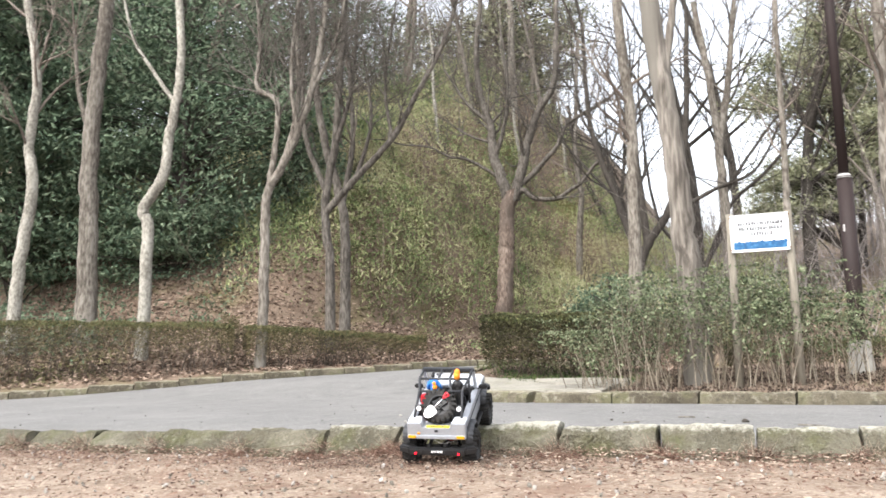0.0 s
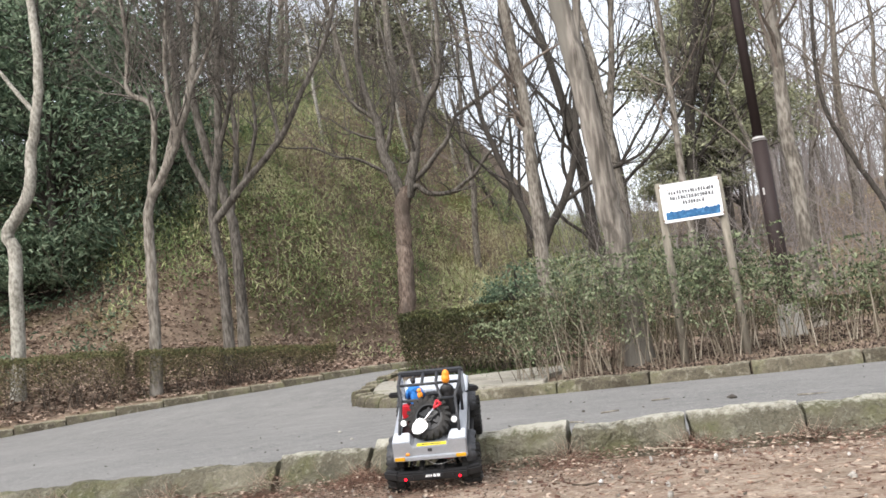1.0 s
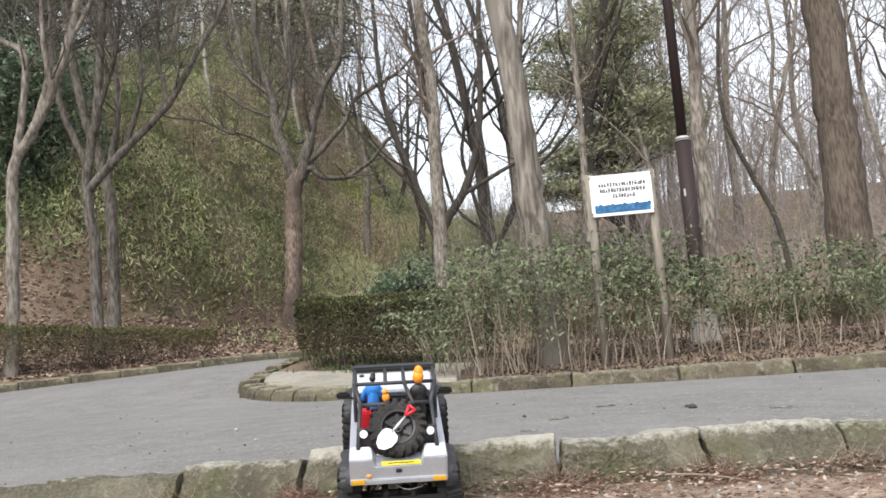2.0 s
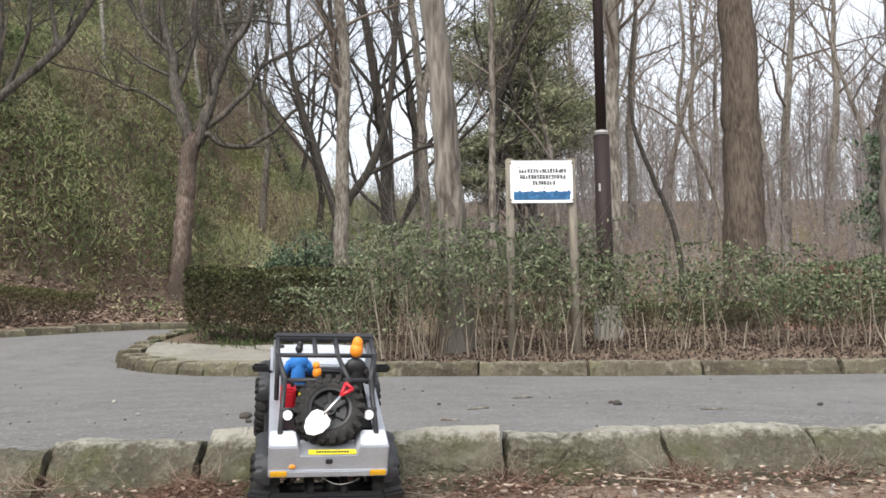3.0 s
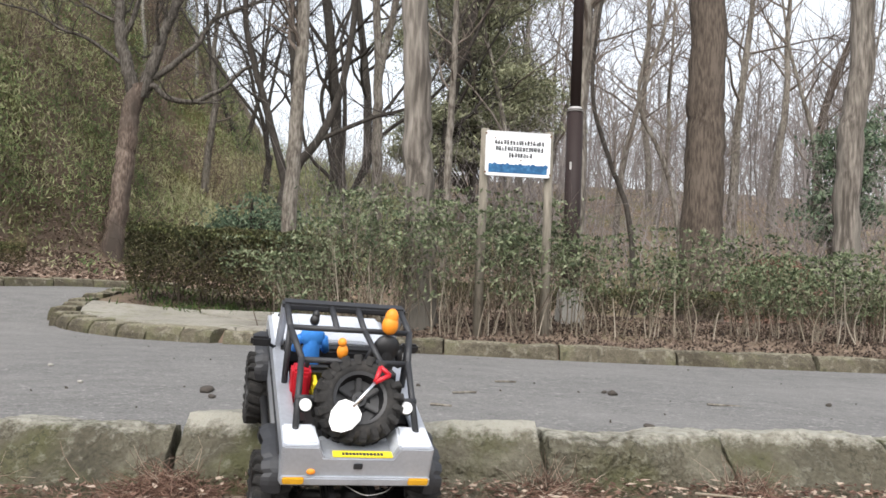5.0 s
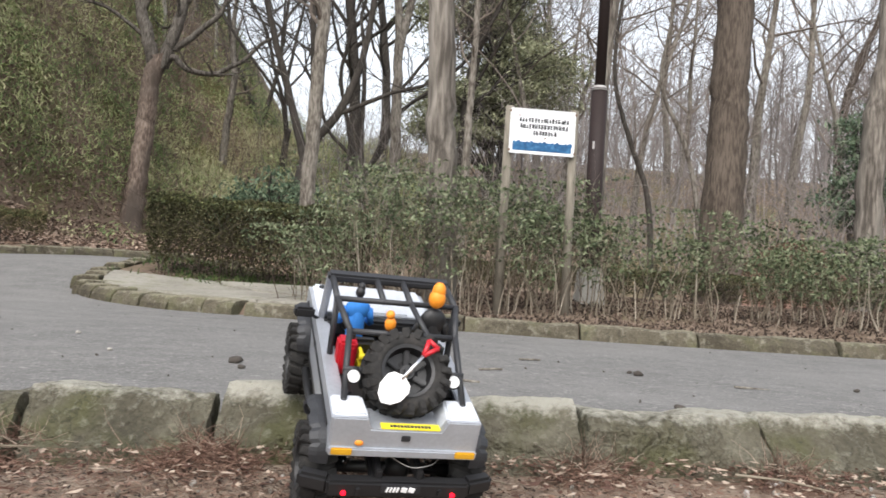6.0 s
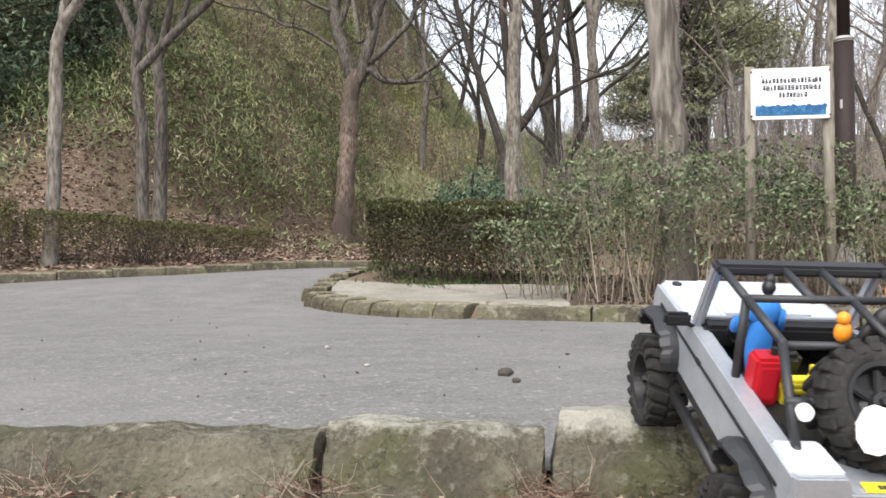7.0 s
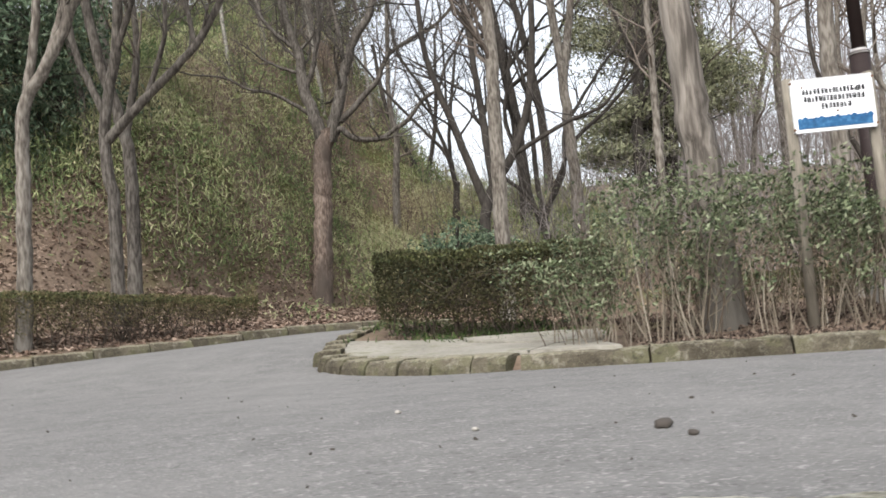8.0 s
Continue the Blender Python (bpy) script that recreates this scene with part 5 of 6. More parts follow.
for k in range(170):
    x, y = rng.uniform(-3, 3.5), -rng.uniform(0, 1) ** 1.4 * 2.6 - 0.03
    a = rng.uniform(0, 6.283)
    grow(runs, (x, y, gz(x, y) + 0.018), (math.cos(a), math.sin(a), 0.02), rng.uniform(0.05, 0.22), rng.uniform(0.001, 0.0028), 0, rng, 0.0, 0.12, thin=True)
v, f = tubes(runs)
tagged(part("fallen_twigs", mesh_of("fallen_twigs", v, f, STEM), STEM, None), "thin dry twigs lying among the leaves", "twigs", kind="stuff")

runs = []
for jx in joints[14:30]:
    for k in range(70):
        a = rng.uniform(0, 3.1416)
        grow(runs, (jx + rng.normal() * 0.035, -0.01 - abs(rng.normal()) * 0.025, -0.03 + rng.uniform(0, 0.03)), (math.cos(a), -0.35, 0.3 + 0.6 * math.sin(a)), rng.uniform(0.03, 0.075), 0.0009, 0, rng, -0.05, 0.25, thin=True)
v, f = tubes(runs)
tagged(part("dead_needles", mesh_of("dead_needles", v, f, DRY_LEAF), DRY_LEAF, None), "tufts of russet dead needles caught between the stones", "needles", kind="stuff")
runs = []
for hx, hy, hr, hh, n in ((0.0, -0.05, 0.085, 0.06, 620), (0.36, -0.045, 0.06, 0.035, 260), (0.7, -0.045, 0.07, 0.03, 260), (-0.37, -0.05, 0.07, 0.03, 240), (-0.76, -0.05, 0.07, 0.03, 200), (1.08, -0.05, 0.08, 0.03, 220)):
    for k in range(n):
        r_ = hr * math.sqrt(rng.uniform()) * 1.25
        a = rng.uniform(0, 6.283)
        px, py = hx + r_ * math.cos(a), hy + 0.7 * r_ * math.sin(a)
        pz = gz(px, min(py, -0.02)) + 0.01 + hh * max(0, 1 - r_ / (hr * 1.2)) * rng.uniform(0.4, 1.0)
        b = rng.uniform(0, 6.283)
        grow(runs, (px, min(py, -0.012), pz), (math.cos(b), -abs(math.sin(b)) * 0.8, rng.normal() * 0.5), rng.uniform(0.025, 0.06), 0.0011, 0, rng, -0.12, 0.2, thin=True)
v, f = tubes(runs)
tagged(part("needle_heap", mesh_of("needle_heap", v, f, RUSSET), RUSSET, None), "heaps of russet needles and mould against the stone joints", "needles", kind="stuff")
for x, y, z, dx, dz in ((-0.34, -0.04, 0.035, -0.05, -0.1), (0.34, -0.06, -0.02, 0.2, -0.02), (-0.55, -0.14, -0.02, 0.32, 0.03), (0.95, -0.09, -0.01, 0.17, -0.015)):
    v, f = tubes([(curve_through([(x, y, z), (x + dx * 0.5, y - 0.03, z + dz * 0.5 + 0.006), (x + dx, y - 0.05, z + dz)], 9), np.linspace(0.0028, 0.0016, 9), 6)])
    tagged(part("dead_branch", mesh_of("dead_branch", v, f, STEM), STEM, None), "thin dead branch lying against the stones", "branch", "dead branches by the stones")

# pebbles on the earth
bm = bmesh.new()
for k in range(520):
    x, y = rng.uniform(-2.8, 3.2), -rng.uniform(0, 1) ** 1.3 * 2.4 - 0.03
    s = rng.uniform(0.003, 0.009) * (1.5 if rng.uniform() < 0.08 else 1)
    res = bmesh.ops.create_icosphere(bm, subdivisions=1, radius=s)
    bmesh.ops.transform(bm, matrix=pose(x, y, gz(x, y) + 0.012, *rng.uniform(0, 360, 3)) @ Matrix.Diagonal((1.3, 1, 0.7, 1)), verts=res["verts"])
tagged(part("pebbles", bm, PEBBLE, None), "small pale pebbles scattered on the earth", "pebbles", kind="stuff")

bm = bmesh.new()
for k in range(70):
    x, y = rng.uniform(-2.4, 2.8), -0.03 - abs(rng.normal()) * 0.3
    s = rng.uniform(0.004, 0.009)
    res = bmesh.ops.create_icosphere(bm, subdivisions=1, radius=s)
    bmesh.ops.transform(bm, matrix=pose(x, y, gz(x, y) + 0.014, *rng.uniform(0, 360, 3)) @ Matrix.Diagonal((1.4, 1, 0.7, 1)), verts=res["verts"])
tagged(part("white_pebbles", bm, CHALK, None), "white and pale grey pebbles along the stones", "pebbles", kind="stuff")

# crumbs, clods and sticks on the path
bm = bmesh.new()
for k in range(150):
    x, y = rng.uniform(-5, 4), rng.uniform(0.35, 4.6)
    s = rng.uniform(0.002, 0.006)
    res = bmesh.ops.create_icosphere(bm, subdivisions=1, radius=s)
    bmesh.ops.transform(bm, matrix=pose(x, y, float(road_z(x, y)) + s * 0.4, *rng.uniform(0, 360, 3)) @ Matrix.Diagonal((1.6, 1, 0.6, 1)), verts=res["verts"])
tagged(part("path_crumbs", bm, CLOD, None), "dark crumbs and bits of leaf on the asphalt", "debris", kind="stuff")


def clod(x, y, s, mat, label, seed):
    r = np.random.RandomState(seed)
    bm = bmesh.new()
    bmesh.ops.create_icosphere(bm, subdivisions=2, radius=s)
    off = Vector(r.uniform(-9, 9, 3))
    for v in bm.verts:
        v.co *= 1 + 0.4 * noise.noise(v.co * 60 + off)
        v.co.z *= 0.6
    ob = part("clod", smoothed(bm), mat, None)
    ob.location = (x, y, float(road_z(x, y)) + s * 0.4)
    return tagged(ob, label, "clod", "clods on the path")


for i, (x, y, s, m) in enumerate(((1.34, 1.61, 0.02, CLOD), (1.33, 1.68, 0.012, CLOD), (-0.14, 1.3, 0.022, CLOD), (-0.1, 1.15, 0.013, CLOD), (1.16, 0.72, 0.014, CLOD), (0.6, 1.75, 0.01, CLOD), (0.05, 1.95, 0.009, CLOD),
                                 (-0.6, 1.5, 0.01, PEBBLE), (-0.9, 2.1, 0.012, PEBBLE), (2.1, 1.4, 0.012, CLOD))):
    clod(x, y, s, m, "small dark clod lying on the asphalt" if m is CLOD else "small pale stone lying on the asphalt", 500 + i)
for i, (x, y, L, a) in enumerate(((1.68, 1.32, 0.17, 8), (0.31, 0.745, 0.145, -2), (0.75, 1.5, 0.09, 5), (1.0, 2.0, 0.1, 14), (0.62, 1.12, 0.07, -5))):
    rr = np.random.RandomState(600 + i)
    out = []
    grow(out, (0, 0, 0), (1, 0, 0), L, 0.005, 0, rr, 0.0, 0.04)
    v, f = tubes([(out[0][0], np.full(len(out[0][0]), 0.0045), 6)])
    ob = part("stick", mesh_of("stick", v, f, BARK_GREY), BARK_GREY, None)
    ob.matrix_basis = pose(x - L / 2, y, float(road_z(x, y)) + 0.006, 0, 0, a)
    tagged(ob, "dry bare stick lying on the asphalt", "stick", "sticks on the path")

# ---------------------------------------------------------------- sign
sx, sy, szm = 1.475, 4.35, 1.4
sign = thing("park_sign", "white notice board with blue band on two weathered posts", "sign", sx, sy, gz(sx, sy))
zz = gz(sx, sy)
for px in (-0.235, 0.235):
    bm = bmesh.new()
    c = cyl(bm, (px * 1.03, 0.02, -0.1), (px, 0.02, 1.58 - zz), 0.034, 0.031, 12)
    part("post", smoothed(bm), POST, sign, "weathered round wooden post")
bm = bmesh.new()
box(bm, 0, -0.018, szm - zz, 0.472, 0.022, 0.322, 0.008)
board = part("board", bm, BOARD, sign, "white enamelled board")
bm = bmesh.new()
for dx, dz, w, h in ((0, 0.157, 0.462, 0.008), (0, -0.157, 0.462, 0.008), (-0.231, 0, 0.008, 0.306), (0.231, 0, 0.008, 0.306)):
    box(bm, dx, -0.0305, szm - zz + dz, w, 0.004, h)
part("rim", bm, plain("rim", (0.6, 0.61, 0.62)), board)
bm = bmesh.new()
vs = box(bm, 0, -0.0305, szm - zz - 0.108, 0.425, 0.003, 0.062)
for k in range(14):
    cyl(bm, (-0.2 + 0.031 * k, -0.0319, szm - zz - 0.084), (-0.2 + 0.031 * k, -0.0292, szm - zz - 0.084), 0.012 + 0.006 * math.sin(k * 2.1), sides=10)
part("blue_band", bm, BOARD_BLUE, board, "dark blue landscape band")
bm = bmesh.new()
rr = random.Random(4)
for x0, x1, z in ((-0.172, 0.178, 0.082), (-0.165, 0.172, 0.036), (-0.07, 0.086, -0.01)):
    x = x0
    while x < x1:
        w = rr.uniform(0.015, 0.021)
        cz = szm - zz + z
        for k in range(rr.choice((2, 3, 3))):
            box(bm, x + w / 2, -0.0305, cz + (k - 1) * 0.0115 + rr.uniform(-0.002, 0.002), w * rr.uniform(0.7, 1.0), 0.003, 0.0066)
        for k in range(rr.choice((1, 2, 2))):
            box(bm, x + w * rr.uniform(0.1, 0.9), -0.0305, cz + rr.uniform(-0.004, 0.004), 0.0056, 0.003, rr.uniform(0.02, 0.032))
        x += w + 0.004
part("lettering", bm, INK, board, "three rows of dark unreadable print")
for bx, bz in ((-0.17, 0.11), (0.02, -0.045)):
    bm = bmesh.new()
    cyl(bm, (bx, -0.028, szm - zz + bz), (bx, -0.034, szm - zz + bz), 0.006, sides=10)
    part("bolt", bm, RUST, board)
for px in (-0.235, 0.235):
    for dz in (-0.14, 0.14):
        bm = bmesh.new()
        cyl(bm, (px, -0.028, szm - zz + dz), (px, -0.036, szm - zz + dz), 0.008, sides=8)
        part("bolt", bm, RUST, sign)

# ---------------------------------------------------------------- lamp post
lx, ly = 2.3, 5.88
lz = gz(lx, ly)
lamp = thing("lamp_post", "dark brown steel lamp post on a concrete footing", "lamp post", lx, ly, lz)
bm = bmesh.new()
cyl(bm, (0, 0, -0.05), (0, 0, 2.125 - lz), 0.077, 0.074, 24)
part("lower_pole", smoothed(bm), POLE, lamp)
bm = bmesh.new()
cyl(bm, (0, 0, 2.12 - lz), (0.01, 0, 5.6 - lz), 0.049, 0.045, 20)
part("upper_pole", smoothed(bm), POLE, lamp)
bm = bmesh.new()
cyl(bm, (0, 0, 2.105 - lz), (0, 0, 2.15 - lz), 0.08, 0.056, 24)
part("collar", smoothed(bm), BAND, lamp, "grey metal collar")
bm = bmesh.new()
cyl(bm, (0, 0, 5.55 - lz), (0, 0, 5.75 - lz), 0.09, 0.14, 20)
part("lantern", smoothed(bm), POLE, lamp)
bm = bmesh.new()
box(bm, -0.045, -0.064, 1.6 - lz, 0.02, 0.006, 0.07, 0.002)
part("sticker", bm, BAND, lamp, "small pale label plate")
bm = bmesh.new()
box(bm, 0.0, -0.02, 0.14, 0.24, 0.24, 0.34, 0.012, taper=0.78)
part("footing", bm, CONCRETE, lamp, "grey tapered concrete footing")

# ---------------------------------------------------------------- toy off-road car
car = thing("toy_car", "silver open-topped radio-controlled toy off-roader climbing the kerb stones nose up", "toy car")
car.matrix_basis = pose(0.284, -0.077, 0.019, 22.2, 1.6, 9.5)     # front wheels on the stones, rear wheels on the earth
R, TW = 0.064, 0.05
WB, TR = 0.168, 0.113


def tyre_mesh():
    """A knobbly off-road tyre, axle along x."""
    prof = [(-0.46, 0.6), (-0.52, 0.72), (-0.5, 0.84), (-0.42, 0.92), (-0.3, 0.945), (0.3, 0.945), (0.42, 0.92), (0.5, 0.84), (0.52, 0.72), (0.46, 0.6), (0.3, 0.55), (-0.3, 0.55)]
    k = 36
    v, f = [], []
    for i in range(k):
        a = 2 * math.pi * i / k
        for u, r in prof:
            v.append((u * TW, math.cos(a) * r * R, math.sin(a) * r * R))
    m = len(prof)
    for i in range(k):
        for j in range(m):
            f.append((i * m + j, i * m + (j + 1) % m, ((i + 1) % k) * m + (j + 1) % m, ((i + 1) % k) * m + j))
    bm = bmesh.new()
    bv = [bm.verts.new(p) for p in v]
    for q in f:
        bm.faces.new([bv[i] for i in q])
    smoothed(bm)
    bmesh.ops.recalc_face_normals(bm, faces=bm.faces)
    me = bpy.data.meshes.new("tyre")
    bm.to_mesh(me)
    bm.free()
    me.materials.append(RUBBER)
    return me


def rim_mesh():
    """A deep-dished rim: rolled lip, sunken disc with six slots, hub and nut."""
    bm = bmesh.new()
    k = 32
    prof = [(0.4, 0.64), (0.5, 0.63), (0.47, 0.55), (0.1, 0.5), (0.06, 0.3), (0.14, 0.2), (0.3, 0.17), (0.32, 0.0)]
    for s in (-1, 1):
        rings = [[bm.verts.new((s * u * TW, math.cos(2 * math.pi * i / k) * r * R, math.sin(2 * math.pi * i / k) * r * R)) for i in range(k)] for u, r in prof[:-1]]
        for p, q in zip(rings, rings[1:]):
            for i in range(k):
                bm.faces.new((p[i], p[(i + 1) % k], q[(i + 1) % k], q[i]))
        bm.faces.new(rings[-1])
        for i in range(6):
            vs = box(bm, 0, 0, 0, 0.007, R * 0.13, R * 0.4, 0.0015)
            bmesh.ops.transform(bm, matrix=Matrix.Rotation(i * math.pi / 3, 4, "X") @ Matrix.Translation((s * TW * 0.17, 0, R * 0.34)) @ Matrix.Rotation(s * 0.25, 4, "Y"), verts=vs)
        cyl(bm, (s * TW * 0.25, 0, 0), (s * TW * 0.42, 0, 0), R * 0.1, R * 0.08, 6)
    bmesh.ops.recalc_face_normals(bm, faces=bm.faces)
    me = bpy.data.meshes.new("rim")
    bm.to_mesh(me)
    bm.free()
    me.materials.append(BLACK)
    return me


def block_mesh():
    bm = bmesh.new()
    box(bm, 0, 0, 0, TW * 0.5, R * 0.19, R * 0.15, 0.0012)
    box(bm, TW * 0.24, 0, -R * 0.09, TW * 0.09, R * 0.17, R * 0.2, 0.0012)
    me = bpy.data.meshes.new("tread_block")
    bm.to_mesh(me)
    bm.free()
    me.materials.append(RUBBER)
    return me


TYRE, RIM, BLOCK = tyre_mesh(), rim_mesh(), block_mesh()


def wheel(parent, m, name="wheel"):
    w = part(name, TYRE, RUBBER, parent, "black knobbly off-road tyre")
    w.matrix_basis = m
    part("rim", RIM, BLACK, w, "black six-spoke rim")
    for i in range(20):
        for side in (-1, 1):
            a = 2 * math.pi * (i + (0.5 if side > 0 else 0)) / 20
            ob = part("tread_block", BLOCK, RUBBER, w)
            ob.matrix_basis = Matrix.Rotation(a, 4, "X") @ Matrix.Translation((side * TW * 0.27, 0, R * 0.955)) @ Matrix.Rotation(side * 0.3 + (math.pi if side < 0 else 0), 4, "Z")
    return w


for x in (-TR, TR):
    for y in (-WB, WB):
        wheel(car, pose(x, y, R, 20 * (x + y) * 9, 0, 0))

ZB, ZT = 0.117, 0.192      # underside and upper edge of the body
W2 = 0.109


def arch(y, a, b, n=9):
    """Points of a squarish wheel arch over the axle at y, from back to front."""
    out = []
    for k in range(n):
        t = math.pi * (1 - k / (n - 1))
        c, s_ = math.cos(t), math.sin(t)
        out.append((y + math.copysign(abs(c) ** 0.62, c) * a, 0.108 + abs(s_) ** 0.62 * b))
    return out


# side panels, each with a rolled top rail and two wheel arches
prof = [(-0.24, 0.136), (-0.24, ZT), (0.085, ZT), (0.1, ZT - 0.003), (0.236, ZT - 0.01), (0.243, ZT - 0.03), (0.243, 0.148)]
prof += [(y, max(z, 0.136 if y > WB else ZB)) for y, z in arch(WB, 0.062, 0.046)[::-1]]
prof += [(y, max(z, 0.136 if y < -WB else ZB)) for y, z in arch(-WB, 0.062, 0.046)[::-1]]
for s in (-1, 1):
    bm = bmesh.new()
    outer = [bm.verts.new((s * W2, y, z)) for y, z in prof]
    inner = [bm.verts.new((s * (W2 - 0.008), y, z)) for y, z in prof]
    bm.faces.new(outer)
    bm.faces.new(inner[::-1])
    for i in range(len(prof)):
        j = (i + 1) % len(prof)
        bm.faces.new((outer[i], inner[i], inner[j], outer[j]))
    box(bm, s * (W2 - 0.012), -0.05, ZT - 0.002, 0.022, 0.27, 0.006, 0.002)
    bmesh.ops.recalc_face_normals(bm, faces=bm.faces)
    side = part("body_side", bm, SILVER, car)
    bm = bmesh.new()
    box(bm, s * (W2 + 0.001), -0.006, ZT - 0.026, 0.003, 0.42, 0.004, 0.001)
    box(bm, s * (W2 + 0.001), 0.03, ZT - 0.0255, 0.004, 0.016, 0.006, 0.001)
    part("side_moulding", bm, BLACK, side, "black side moulding")
    bm = bmesh.new()
    box(bm, s * (W2 - 0.004), 0.002, ZB - 0.006, 0.008, 0.2, 0.016, 0.002)
    part("sill", bm, BLACK, side, "black sill")
# tailgate, notched between the raised corners, with a proud lower band
bm = bmesh.new()
gate = [(-W2 + 0.002, 0.136), (W2 - 0.002, 0.136), (W2 - 0.002, ZT + 0.003), (0.058, ZT + 0.003), (0.05, ZT - 0.014), (-0.05, ZT - 0.014), (-0.058, ZT + 0.003), (-W2 + 0.002, ZT + 0.003)]
back = [bm.verts.new((x, -0.245, z)) for x, z in gate]
fore = [bm.verts.new((x, -0.232, z)) for x, z in gate]
bm.faces.new(back)
bm.faces.new(fore[::-1])
for i in range(len(gate)):
    j = (i + 1) % len(gate)
    bm.faces.new((back[i], fore[i], fore[j], back[j]))
bmesh.ops.recalc_face_normals(bm, faces=bm.faces)
bmesh.ops.bevel(bm, geom=list(bm.edges), offset=0.0018, segments=2, affect="EDGES")
tailgate = part("tailgate", bm, SILVER, car, "silver tailgate notched below the spare wheel")
bm = bmesh.new()
box(bm, 0, -0.246, 0.1425, 2 * W2 - 0.002, 0.008, 0.013, 0.002)
part("lower_band", bm, SILVER, tailgate, "raised lower band")
# bonnet with a raised centre, cowl and wing tops
bm = bmesh.new()
box(bm, 0, 0.168, ZT - 0.007, 2 * W2 - 0.014, 0.148, 0.012, 0.004, Matrix.Rotation(-0.05, 4, "X"))
box(bm, 0, 0.163, ZT + 0.001, 0.12, 0.13, 0.009, 0.004, Matrix.Rotation(-0.05, 4, "X"))
box(bm, 0, 0.094, ZT, 2 * W2 - 0.03, 0.02, 0.008, 0.003)
hood = part("hood", bm, SILVER_SKYLIT, car, "silver bonnet with a raised centre, sky light painted in")
# black disc added in place of a small round hole in the bonnet
bm = bmesh.new()
cyl(bm, (-0.085, 0.222, ZT - 0.006), (-0.085, 0.222, ZT - 0.001), 0.007, sides=14)
part("bonnet_hole", bm, BLACK, hood)
bm = bmesh.new()
box(bm, 0, 0.239, 0.163, 2 * W2 - 0.018, 0.008, 0.042, 0.003)
grille = part("grille", bm, BLACK, car)
for k in range(7):
    bm = bmesh.new()
    box(bm, -0.036 + k * 0.012, 0.2445, 0.163, 0.004, 0.003, 0.03)
    part("grille_bar", bm, GREY_PLASTIC, grille)
bm = bmesh.new()
box(bm, 0, -0.01, 0.127, 2 * W2 - 0.02, 0.42, 0.01, 0.002)
box(bm, 0, -0.09, 0.151, 0.19, 0.1, 0.044, 0.004)
for s in (-1, 1):
    for y in (-WB, WB):
        box(bm, s * 0.082, y, 0.135, 0.035, 0.11, 0.024, 0.006)
part("floor_tray", bm, BLACK, car)
# deck behind the load bed, sunk between the corners
bm = bmesh.new()
box(bm, 0, -0.214, ZT - 0.02, 0.104, 0.044, 0.008, 0.002)
box(bm, 0, -0.188, ZT - 0.026, 0.104, 0.02, 0.012, 0.002, Matrix.Rotation(0.6, 4, "X"))
deck = part("rear_deck", bm, SILVER, car)
